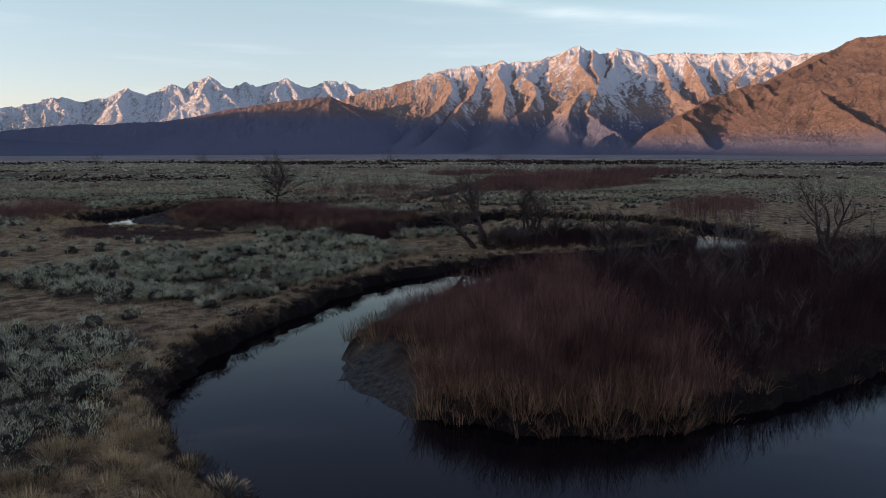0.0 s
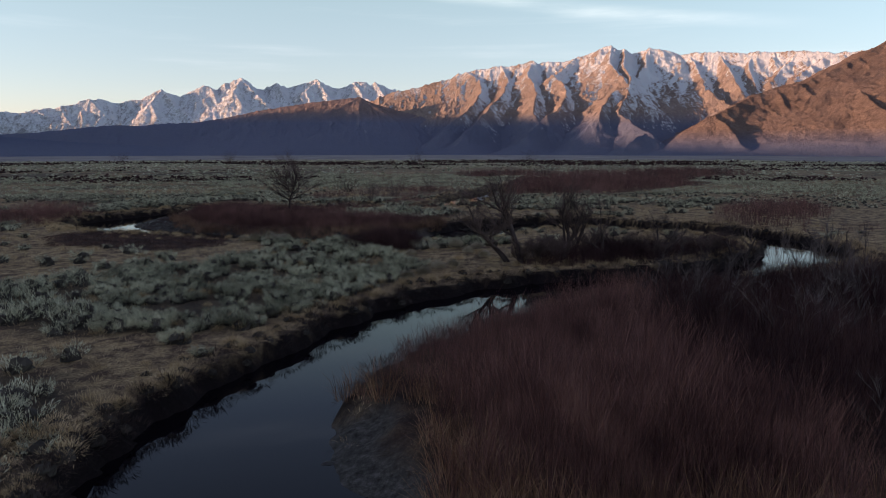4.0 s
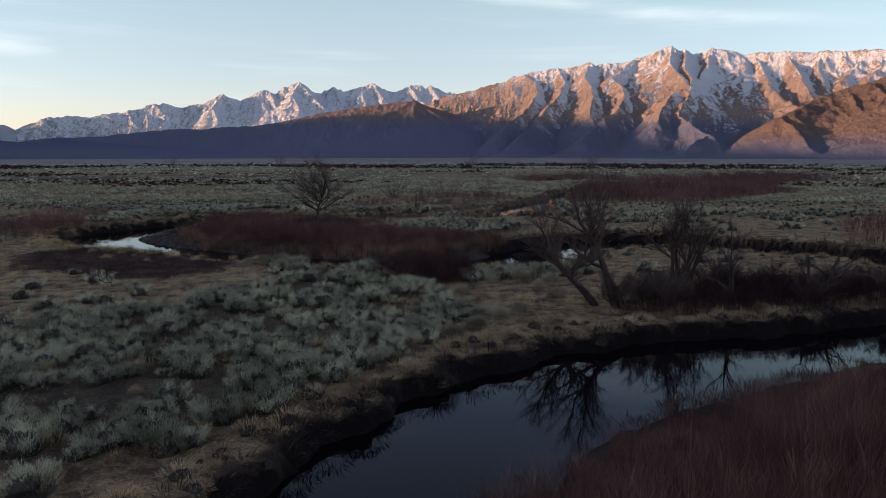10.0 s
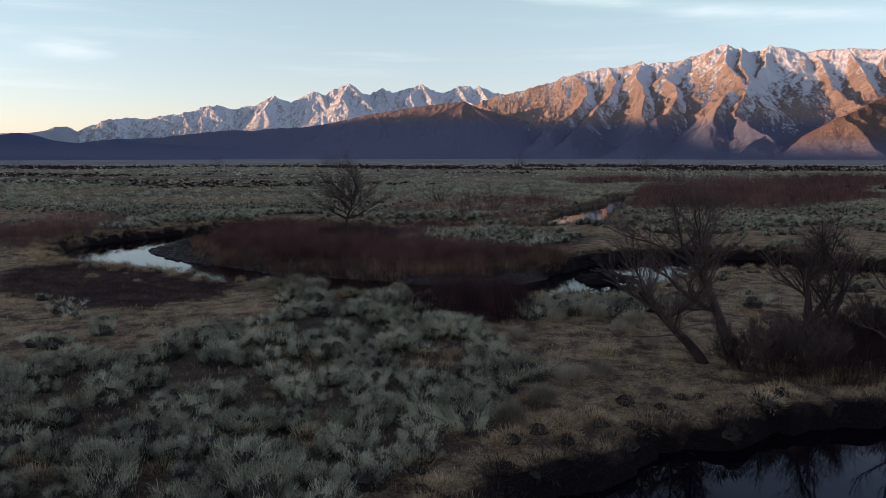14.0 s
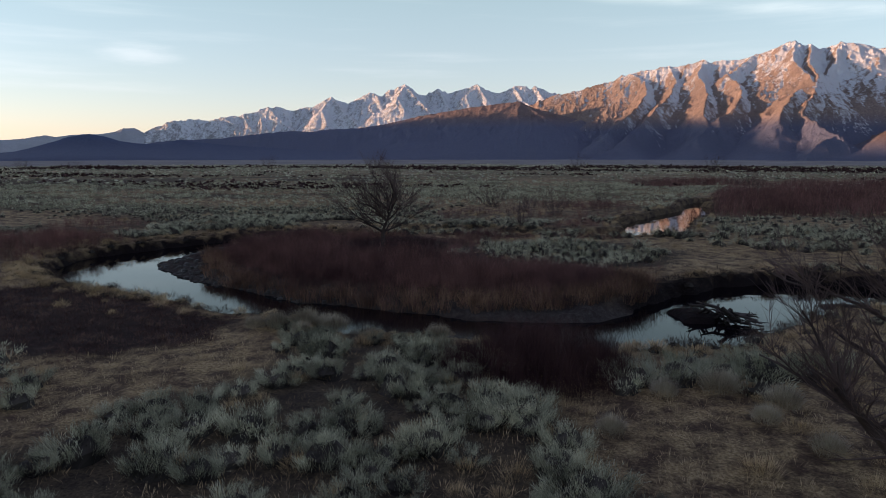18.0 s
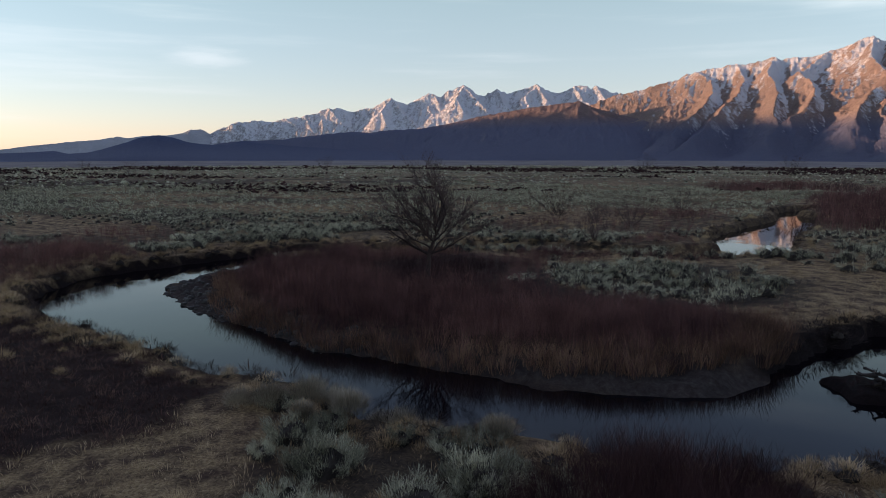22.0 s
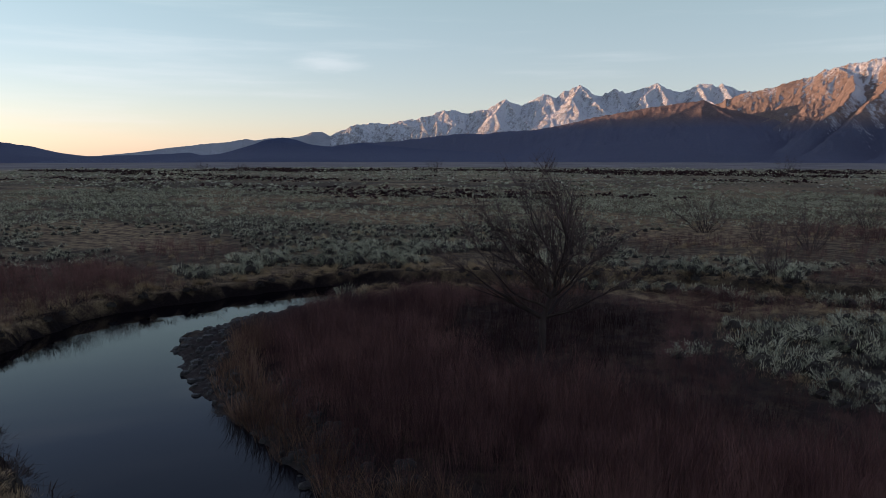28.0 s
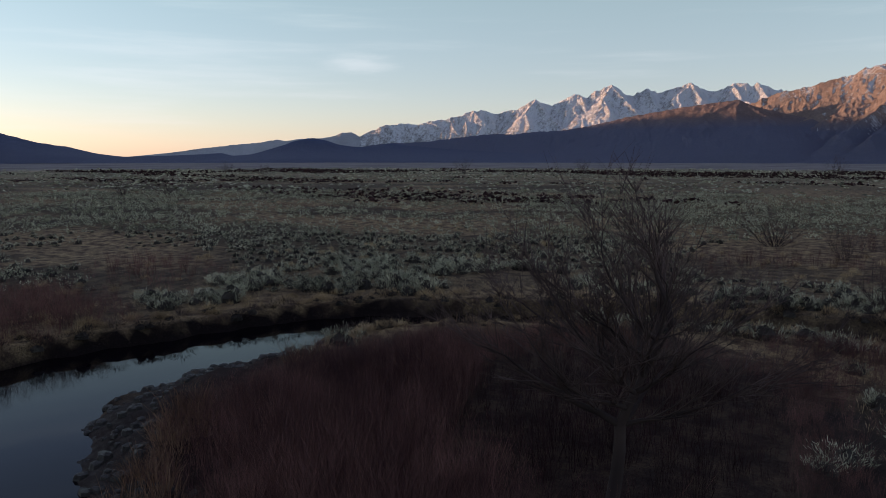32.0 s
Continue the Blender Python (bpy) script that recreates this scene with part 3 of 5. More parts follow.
SNOW_LINES = [
    crest(4850, (33.8, 2.05), (31.87, 2.58), (30.5, 2.81), (28.61, 3.33), (27.8, 3.4), (27.2, 3.18), (25.5, 3.43), (24.6, 3.89), (23.83, 4.2), (23.27, 3.97), (22.59, 3.79), (22.0, 4.05), (20.9, 4.53), (20.4, 4.59), (19.93, 4.36), (19.1, 4.84), (17.99, 5.28)),
    crest(4850, (17.99, 5.28), (16.87, 4.52), (16.37, 4.45), (15.39, 4.89), (14.56, 4.65), (13.06, 4.98), (12.32, 5.21), (11.55, 4.8), (10.38, 4.64), (9.36, 5.05), (8.48, 5.1), (8.18, 4.76), (7.73, 5.11), (7.15, 4.86), (6.27, 4.52), (3.8, 4.01)),
    crest(4900, (39.5, 0.7), (38.1, 1.21), (36.99, 1.79), (36.1, 2.14), (34.67, 2.37), (32.98, 2.42), (31.54, 2.69), (29.84, 2.91), (29.12, 3.31), (27.87, 3.44)),
    spur(4840, (17.99, 5.28), (16.9, 4.0), (15.6, 2.6)), spur(4840, (17.99, 5.28), (18.6, 4.3), (18.1, 3.2)), spur(4840, (12.32, 5.21), (11.5, 4.0), (10.2, 2.8)), spur(4840, (12.32, 5.21), (13.2, 4.4), (12.8, 3.2)),
    spur(4840, (23.83, 4.2), (22.9, 3.2), (21.6, 2.0)), spur(4840, (23.83, 4.2), (24.6, 3.3), (24.2, 2.2)), spur(4840, (28.61, 3.33), (27.7, 2.4), (26.5, 1.5)), spur(4840, (20.4, 4.59), (19.9, 3.5), (18.8, 2.4)),
    spur(4840, (15.39, 4.89), (14.8, 3.9), (13.8, 2.7)), spur(4840, (9.36, 5.05), (8.8, 4.2), (7.8, 3.2)), spur(4840, (7.73, 5.11), (7.2, 4.3), (6.2, 3.4)), spur(4840, (25.48, 3.43), (25.6, 2.6), (25.0, 1.7)),
    spur(4840, (30.5, 2.81), (30.2, 2.0), (29.4, 1.3)), spur(4890, (32.98, 2.42), (32.2, 1.7), (31.2, 1.0)), spur(4890, (36.1, 2.14), (35.4, 1.4), (34.4, 0.7))]
mountain("snow_range", "jagged granite peaks under bright snow", SNOW_ROCK, SNOW_LINES, (2, 40), (4200, 4960), 0.05, 6, 0.85, 0.7, 110, 170, 26, 24, 100, wander=18)

MASSIF_LINES = [
    crest(4600, (8.3, 3.62), (6.04, 4.43), (4.24, 4.8), (1.99, 5.33), (0.99, 5.77), (-0.72, 6.16), (-2.3, 6.33), (-2.97, 6.24), (-4.76, 6.74), (-5.21, 6.52), (-6.1, 6.73), (-7.21, 6.59), (-8.09, 6.91), (-9.61, 7.31), (-10.17, 7.63), (-10.78, 7.66), (-11.35, 7.35)),
    crest(4600, (-11.35, 7.35), (-11.78, 7.47), (-12.22, 7.08), (-13.28, 7.3), (-13.7, 7.41), (-14.97, 7.29), (-15.82, 6.85), (-18.07, 6.93), (-22.04, 6.76), (-25.05, 6.68), (-25.8, 6.53), (-28.6, 6.5), (-36, 6.1)),
    spur(4590, (0.54, 5.9), (-0.63, 5.33), (-0.72, 4.46), (-0.09, 3.4), (0.82, 2.6), (2.01, 1.57), run=225),
    spur(4590, (-2.43, 6.2), (-2.89, 5.33), (-2.44, 4.23), (-1.54, 3.4), (-0.64, 2.33), (0.64, 1.07), run=215),
    spur(4590, (-4.67, 6.66), (-4.32, 5.75), (-4.87, 5.05), (-5.06, 4.22), (-4.8, 3.21), (-5.36, 1.96), (-4.38, 1.07), run=212),
    spur(4590, (-8.09, 6.87), (-6.34, 5.56), (-7.24, 4.86), (-7.48, 4.07), (-7.05, 3.19), (-5.99, 2.49), run=215),
    spur(4590, (-10.78, 7.62), (-10.59, 6.61), (-11.4, 5.66), (-12.3, 4.61), (-11.0, 4.4), run=225),
    spur(3910, (-12.3, 4.61), (-11.72, 3.59), (-11.49, 2.63), (-12.56, 1.84), (-13.7, 1.22), (-12.0, 0.17), run=165),
    spur(3860, (-11.0, 4.4), (-10.2, 3.2), (-9.9, 2.2), run=170),
    spur(4590, (-11.78, 7.43), (-11.72, 6.42), (-12.18, 5.43), (-12.3, 4.61), run=240),
    spur(4590, (-13.49, 7.29), (-13.32, 6.12), (-12.71, 5.2), run=190), spur(4590, (-15.61, 6.89), (-14.81, 5.92), (-16.13, 4.28), (-18.26, 2.97), (-17.47, 2.05), run=155),
    spur(4590, (-16.44, 6.78), (-17.23, 5.72), (-17.78, 4.33), (-19.47, 3.16), run=190), spur(4590, (-18.56, 6.79), (-19.34, 5.65), (-20.22, 4.18), run=190),
    spur(4590, (-20.87, 6.73), (-20.62, 5.61), (-21.18, 4.57), run=165), spur(4590, (-23.75, 6.63), (-22.86, 5.72), (-22.15, 4.74), run=180), spur(4590, (-25.79, 6.49), (-24.74, 5.72), (-23.67, 4.89), run=190)]
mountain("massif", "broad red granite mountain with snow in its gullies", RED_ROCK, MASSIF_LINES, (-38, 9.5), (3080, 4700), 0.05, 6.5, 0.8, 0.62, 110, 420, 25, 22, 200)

FOOTHILL_LINES = [
    crest(4260, (37, 0.7), (35.2, 0.86), (32.5, 1.0), (29.8, 1.31), (28.0, 1.54), (25.3, 1.62), (23.5, 1.79), (21.3, 1.87), (19.0, 2.29), (16.94, 2.78), (14.83, 3.16), (12.68, 3.49), (10.49, 3.78), (8.95, 3.92)),
    crest(4260, (8.95, 3.92), (8.2, 3.54), (6.07, 2.94), (4.27, 2.5), (2.91, 2.19), (1.09, 1.52), (-1.5, 0.9)),
    spur(4200, (8.2, 3.54), (6.53, 2.4), (7.21, 1.6)), spur(4150, (4.27, 2.5), (6.08, 1.87), (7.44, 1.51), run=220), spur(4280, (12.68, 3.49), (11.86, 1.97), (12.77, 0.65), run=155),
    spur(4280, (16.94, 2.78), (16.16, 1.5), (17.05, 0.42), run=170), spur(4260, (8.95, 3.92), (10.73, 3.08), (12.71, 2.4), run=160), spur(4160, (2.91, 2.19), (2.24, 1.25), (2.93, 0.44), run=200), spur(4290, (23.5, 1.79), (22.6, 0.7), run=190)]
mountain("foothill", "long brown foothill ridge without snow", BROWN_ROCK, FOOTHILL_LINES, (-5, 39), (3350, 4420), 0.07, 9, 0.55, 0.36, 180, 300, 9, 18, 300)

HILL_LINES = [
    crest(4420, (-27.2, 6.3), (-28.44, 6.68), (-29.26, 7.15), (-30.08, 7.39), (-31.5, 7.45), (-34, 7.7), (-40, 8.4)),
    spur(4410, (-29.26, 7.15), (-27.61, 6.12), (-25.87, 5.28), (-24.15, 4.47), (-22.56, 4.28), (-20.84, 3.71), (-19.17, 2.71), (-18.45, 2.42), run=200),
    spur(3464, (-18.45, 2.42), (-19.34, 1.61), (-20.07, 0.84), (-20.68, -0.1), run=150), spur(3836, (-22.56, 4.28), (-23.41, 2.87), (-24.04, 1.84), (-23.53, 0.9), run=150),
    spur(3874, (-24.15, 4.47), (-25.47, 3.03), (-26.07, 2.21), run=165),
    crest(3640, (-34, 4.9), (-30.15, 4.24), (-27.68, 4.07)),
    spur(3640, (-27.68, 4.07), (-28.95, 2.9), (-30.4, 1.86), (-32.24, 0.83), run=190),
    spur(4200, (-31.34, 6.05), (-29.02, 5.74), (-28.41, 4.7), run=150),
    crest(3060, (-21.83, -0.09), (-23.55, 0.49), (-26.18, 0.56), (-28.71, 0.39), (-30.77, 0.57), (-33.07, 0.52))]
mountain("near_hill", "smooth red-brown hill with bare rocky spurs", BARE_ROCK, HILL_LINES, (-42, -10), (2850, 4480), 0.06, 8, 0.62, 0.5, 60, 600, 17, 10, 400)

CONE_LINES = [
    crest(3870, (55.2, -0.3), (51.45, -0.14), (49.5, -0.02), (48.1, 0.1), (47.24, -0.19), (45.89, -0.02), (44.64, 0.19), (43.37, 0.71), (42.51, 1.06), (41.91, 1.19), (41.23, 1.28), (40.37, 1.15), (39.61, 0.85), (38.22, 0.64), (36.37, 0.55), (35.93, 0.68), (35.31, 0.91)),
    crest(3870, (35.31, 0.91), (34.24, 0.78), (32.46, 0.6), (30.2, 0.42), (28, 0.3), (25, 0.1), (22, -0.1), (18, -0.4)),
    spur(3870, (41.23, 1.28), (42.51, 0.45), (43.35, -0.15), run=190), spur(3870, (40.8, 1.24), (39.94, 0.28), (39.07, -0.24), run=175)]
mountain("volcanic_cone", "low dark cinder cone with long flanks", HAZED_LAVA_ROCK, CONE_LINES, (5, 58), (3300, 4050), 0.09, 12, 0.36, 0.2, 100, 400, 4, 7, 500, wander=8)

mountain("far_range", "pale far mountains behind the cinder cone", HAZED_FAR_ROCK, [
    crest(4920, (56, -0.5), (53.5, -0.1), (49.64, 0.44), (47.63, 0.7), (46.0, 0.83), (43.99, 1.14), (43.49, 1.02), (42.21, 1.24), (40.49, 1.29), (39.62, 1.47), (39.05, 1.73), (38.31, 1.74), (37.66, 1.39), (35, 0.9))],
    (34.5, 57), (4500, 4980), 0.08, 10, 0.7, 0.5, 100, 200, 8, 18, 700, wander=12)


def east_range():
    """The range on the sunrise side: low where it meets the valley's end, then high enough to keep the sun off the valley floor."""
    across = np.array(TO_SUN[:2]) / np.hypot(*TO_SUN[:2])
    along = np.array((-across[1], across[0]))
    # position along the crest, height of the crest
    skyline = np.array([(-9000, 380), (-4700, 390), (-4400, 410), (-4270, 480), (-4215, 590), (-4150, 622), (-4060, 620), (-3900, 632), (-3700, 634), (-3450, 622), (-3300, 600), (-3180, 565), (-3020, 512), (-2743, 497), (-2226, 496), (-1800, 512), (-1447, 600), (-700, 680), (900, 700), (5000, 720), (9000, 600)])
    u, v = np.meshgrid(np.arange(-9000, 9001, 40.0), np.arange(-1500, 1501, 75.0))
    shape = u.shape
    u, v = u.ravel(), v.ravel()
    h = np.interp(u, skyline[:, 0], skyline[:, 1]) + 46
    h = -46 + h * np.clip(1 - np.abs(v) / 1500, 0, 1) + 30 * (ridged(u / 500, v / 500, 4, 61) - 0.6) * np.clip(np.abs(v) / 300, 0.1, 1)
    p = across[None] * (6500 + v)[:, None] + along[None] * u[:, None]
    me = mesh_from("east_range", np.column_stack([p, h]), grid_faces(*shape), HAZED_RANGE_ROCK, flat=False)
    return tagged(new("east_range", me), "dark mountain range on the sunrise side of the valley", "mountain", kind="structure")


east_range()
mountain("east_foothill", "dark blue end of the desert range", HAZED_RANGE_ROCK, [
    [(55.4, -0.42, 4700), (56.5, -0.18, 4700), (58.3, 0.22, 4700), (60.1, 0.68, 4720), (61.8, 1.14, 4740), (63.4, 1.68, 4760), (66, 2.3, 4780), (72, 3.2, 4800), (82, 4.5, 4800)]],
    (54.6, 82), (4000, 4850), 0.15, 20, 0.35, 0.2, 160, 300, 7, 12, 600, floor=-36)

# ---- plants: templates that are strewn over the land ----
def blades(n, seed, radius, low, high, length, width, lean, core=0.0):
    """Narrow pointed blades that stand out of a mound: points and triangles."""
    r = np.random.default_rng(seed)
    turn = r.uniform(0, 2 * np.pi, n)
    out = np.sqrt(r.uniform(0, 1, n))
    base = np.stack([radius * out * np.cos(turn), radius * out * np.sin(turn), low + (high - low) * np.sqrt(np.maximum(0, 1 - out**2)) * r.uniform(0.35, 1, n)], 1)
    tilt = lean * (0.25 + out) * r.uniform(0.5, 1.2, n)
    heading = turn + r.normal(0, 0.5, n)
    way = np.stack([np.sin(tilt) * np.cos(heading), np.sin(tilt) * np.sin(heading), np.cos(tilt)], 1)
    size = length * r.uniform(0.6, 1.25, n)
    side = np.stack([-np.sin(heading + r.normal(0, 0.8, n)), np.cos(heading), np.zeros(n)], 1) * (width * r.uniform(0.6, 1.3, n))[:, None]
    middle = base + way * (size * 0.5)[:, None]
    tip = base + way * size[:, None]
    tip[:, 2] -= 0.12 * size * out
    v = np.stack([base, middle - side, middle + side, tip], 1).reshape(-1, 3)
    k = np.arange(n)[:, None] * 4
    f = np.concatenate([k + [0, 1, 2], k + [1, 3, 2]], 0)
    shoots = len(f)
    if core:
        rings, parts = 4, 9
        cv, cf = [], []
        for i in range(rings):
            a = i / (rings - 1) * np.pi / 2
            for j in range(parts):
                b = 2 * np.pi * j / parts + 0.3 * i
                w = core * r.uniform(0.8, 1.15)
                cv.append((radius * w * np.cos(a) * np.cos(b), radius * w * np.cos(a) * np.sin(b), (high + length * 0.35) * w * np.sin(a)))
        for i in range(rings - 1):
            for j in range(parts):
                p, q = i * parts + j, i * parts + (j + 1) % parts
                cf += [(p, q, q + parts), (p, q + parts, p + parts)]
        facets = np.array(cv)[np.array(cf).ravel()]
        f = np.concatenate([f, np.arange(len(facets)).reshape(-1, 3) + len(v)], 0)
        v = np.concatenate([v, facets], 0)
    return v, f, (np.arange(len(f)) >= shoots).astype(int)


def bush(n, seed, plumes, width, core=0.0, rings=4, parts=9, bare=0.42, shoot=(0.10, 0.26), spread=0.42):
    """A shrub of several upright plumes: each fans out from the ground and carries slim shoots along it."""
    r = np.random.default_rng(seed)
    each = n // plumes
    vs, fs, deep = [], [], []
    for k in range(plumes):
        a = 2 * np.pi * (k + r.uniform(-0.3, 0.3)) / plumes
        o = 0.0 if k == 0 else r.uniform(0.2, 0.42)
        foot = np.array((o * np.cos(a), o * np.sin(a), 0.0))
        lean = 0.1 + 1.15 * o * r.uniform(0.7, 1.2)
        axis_way = np.array((np.sin(lean) * np.cos(a), np.sin(lean) * np.sin(a), np.cos(lean)))
        tall = r.uniform(0.40, 0.60) * (1 - 0.5 * o)
        up = r.uniform(0.12, 0.98, each)
        # low shoots take the heart's colour, darkened as if shaded from above
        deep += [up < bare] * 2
        base = foot + axis_way * (tall * up)[:, None] + r.normal(0, 0.075, (each, 3)) * (1, 1, 0.5)
        way = axis_way + r.normal(0, spread, (each, 3))
        way /= np.linalg.norm(way, axis=1)[:, None]
        size = r.uniform(*shoot, each)
        side = np.cross(way, r.normal(size=(each, 3)))
        side *= (width * r.uniform(0.6, 1.3, each) / np.linalg.norm(side, axis=1))[:, None]
        middle = base + way * (size * 0.55)[:, None]
        vs.append(np.stack([base, middle - side, middle + side, base + way * size[:, None]], 1).reshape(-1, 3))
        q = np.arange(each)[:, None] * 4 + 4 * each * k
        fs += [q + [0, 1, 2], q + [1, 3, 2]]
    v, f = np.concatenate(vs), np.concatenate(fs)
    shoots = len(f)
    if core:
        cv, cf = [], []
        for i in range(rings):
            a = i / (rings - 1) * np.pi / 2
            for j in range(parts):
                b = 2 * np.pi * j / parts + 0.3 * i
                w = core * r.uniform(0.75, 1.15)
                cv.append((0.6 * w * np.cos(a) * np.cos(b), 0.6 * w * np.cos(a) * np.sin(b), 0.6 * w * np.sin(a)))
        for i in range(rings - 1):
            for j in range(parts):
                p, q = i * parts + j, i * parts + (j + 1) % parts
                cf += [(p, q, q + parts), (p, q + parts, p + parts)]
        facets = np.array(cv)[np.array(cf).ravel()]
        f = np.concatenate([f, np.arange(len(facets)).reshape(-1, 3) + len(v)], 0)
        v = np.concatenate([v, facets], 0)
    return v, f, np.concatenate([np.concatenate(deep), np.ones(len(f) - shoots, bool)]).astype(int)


def stems(n, seed, radius, height, lean, width=0.022, twigs=3):
    """Upright whips with side twigs, as a willow stool throws them up."""
    r = np.random.default_rng(seed)
    v, f = [], []
    for _ in range(n):
        a, o = r.uniform(0, 2 * np.pi), radius * np.sqrt(r.uniform())
        b = np.array((o * np.cos(a), o * np.sin(a), 0.0))
        h, t, g = height * r.uniform(0.6, 1.1), lean * r.uniform(0.2, 1.2), a + r.normal(0, 0.6)
        m = b + h * 0.5 * np.array((np.sin(t * 0.6) * np.cos(g), np.sin(t * 0.6) * np.sin(g), np.cos(t * 0.6)))
        e = m + h * 0.5 * np.array((np.sin(t * 1.3) * np.cos(g), np.sin(t * 1.3) * np.sin(g), np.cos(t * 1.3)))
        s = r.uniform(0, np.pi)
        w = np.array((np.cos(s), np.sin(s), 0)) * width
        k = len(v)
        v += [b - w, b + w, m - w * 0.7, m + w * 0.7, e]
        f += [(k, k + 1, k + 3), (k, k + 3, k + 2), (k + 2, k + 3, k + 4)]
        for _ in range(twigs):
            u = r.uniform(0.25, 0.9)
            p = (b + (m - b) * u * 2) if u < 0.5 else (m + (e - m) * (u * 2 - 1))
            q = r.uniform(0, 2 * np.pi)
            tip = p + h * r.uniform(0.14, 0.3) * np.array((0.45 * np.cos(q), 0.45 * np.sin(q), 0.85))
            k = len(v)
            v += [p - w * 0.6, p + w * 0.6, tip]
            f += [(k, k + 1, k + 2)]
    return np.array(v), np.array(f), np.zeros(len(f), int)


def strew(name, templates, x, y, z, size, mat, label, category, tall=None):
    """Many copies of a few templates, joined into one mesh that nobody could count."""
    r = np.random.default_rng(len(x) + 5)
    pick, turn = r.integers(0, len(templates), len(x)), r.uniform(0, 2 * np.pi, len(x))
    tall = np.ones(len(x)) if tall is None else tall
    vs, fs, ms, count = [], [], [], 0
    for i, (tv, tf, tm) in enumerate(templates):
        at = np.where(pick == i)[0]
        if not len(at):
            continue
        c, s = np.cos(turn[at])[:, None], np.sin(turn[at])[:, None]
        k = size[at][:, None]
        v = np.stack([(tv[None, :, 0] * c - tv[None, :, 1] * s) * k + x[at][:, None], (tv[None, :, 0] * s + tv[None, :, 1] * c) * k + y[at][:, None],
                      tv[None, :, 2] * k * tall[at][:, None] + z[at][:, None]], 2)
        fs.append((tf[None] + (np.arange(len(at)) * len(tv))[:, None, None] + count).reshape(-1, 3))
        vs.append(v.reshape(-1, 3))
        ms.append(np.tile(tm, len(at)))
        count += v.shape[0] * v.shape[1]
    me = mesh_from(name, np.concatenate(vs), np.concatenate(fs), mat, True, np.concatenate(ms))
    return tagged(new(name, me), label, category, kind="stuff")


def jittered(x0, x1, y0, y1, step, seed):
    r = np.random.default_rng(seed)
    px, py = np.meshgrid(np.arange(x0, x1, step), np.arange(y0, y1, step))
    return px.ravel() + r.uniform(-0.5, 0.5, px.size) * step, py.ravel() + r.uniform(-0.5, 0.5, px.size) * step, r.uniform(0, 1, px.size)


def level(x, y):
    z, e, g = ground_height(x, y, river_distance(x, y))
    return z, e


def bearing(x, y):
    return np.degrees(np.arctan2(-x, y))


def in_fan(x, y):
    """The side of the valley that opens ahead of the flight."""
    a = bearing(x, y + 4)
    return (a > -37) & (a < 68) & (y > 12) & ~((x < -40) & (y < 30 - 0.9 * (x + 40)) & (y < 55))


WILLOW_PATCHES = [
    [(-52, 92), (-50.5, 101), (-53, 109), (-64, 112), (-72, 103), (-62, 94)],
    [(2, 166), (8, 152), (28, 152), (60, 190), (60, 225), (14, 222), (9, 190)],
    [(-8, 131), (-4, 128), (4, 128), (7, 135), (2, 131)],
    [(-16, 129.5), (-8, 132), (-7, 138), (-14, 137)],
    [(40, 225), (70, 232), (110, 260), (70, 275), (30, 250)],
    [(0, 235), (34, 250), (30, 275), (-8, 262)],
    [(-32, 139), (-12, 141), (-3, 150), (-3, 172), (-20, 176), (-34, 158)],
    [(-114, 176.5), (-90, 176), (-62, 184), (-48, 186), (-48, 189), (-64, 187.5), (-90, 180.5), (-114, 181)],
    [(-92, 122), (-76, 130), (-62, 124), (-56, 113), (-62, 111), (-76, 117), (-88, 116)],
    [(34, 88), (52, 92), (56, 130), (38, 120), (30, 100)],
]


def sage_cover(x, y, e):
    """How much of the land sage covers, from 0 to 1."""
    dense = np.zeros(x.shape)
    rag = 2.4 * (fractal(x / 4, y / 4, 3, 55) - 0.5)
    for poly in (SAGE_MIDDLE, SAGE_NEAR, SAGE_TONGUE):
        dense = np.maximum(dense, 0.95 * smooth(-0.6, 0.8, edge_distance(poly, x, y) + rag))
    dense = dense * (1 - 0.5 * smooth(-13, -17, x) * smooth(58, 63, y)) * (1 - 0.4 * smooth(98, 101, y))
    patch = fractal(x / 16, y / 16, 4, 91)
    beyond = smooth(0, 4, np.maximum(y - 117 - 0.12 * (x + 40), -(x + 51))) * (0.42 + 0.58 * smooth(0.40, 0.53, patch)) * 0.97
    right = smooth(0, 4, x - 6 + 0.2 * (y - 105)) * smooth(102, 106, y) * smooth(0.45, 0.6, patch) * 0.7
    cover = np.maximum(np.maximum(dense, beyond), right)
    cover = np.maximum(cover, 0.07 * smooth(0.4, 0.6, patch))
    cover = cover * (1 - smooth(-0.5, 0.8, edge_distance(MUD, x, y))) * (1 - 0.8 * smooth(-0.5, 0.8, edge_distance(BARE_BAND, x, y)))
    cover = cover * (1 - 0.9 * smooth(-0.5, 1, edge_distance(TREE_FLAT, x, y)))
    for poly in (TONGUE_NEAR, TONGUE_FAR, BARE_PATCH, *WILLOW_PATCHES):
        cover = cover * (1 - smooth(-0.5, 0.5, edge_distance(poly, x, y)))
    cover = cover * (0.35 + 0.65 * smooth(0.30, 0.46, fractal(x / 2.6, y / 2.6, 2, 66)))
    return cover * smooth(0.9, 1.4, e)


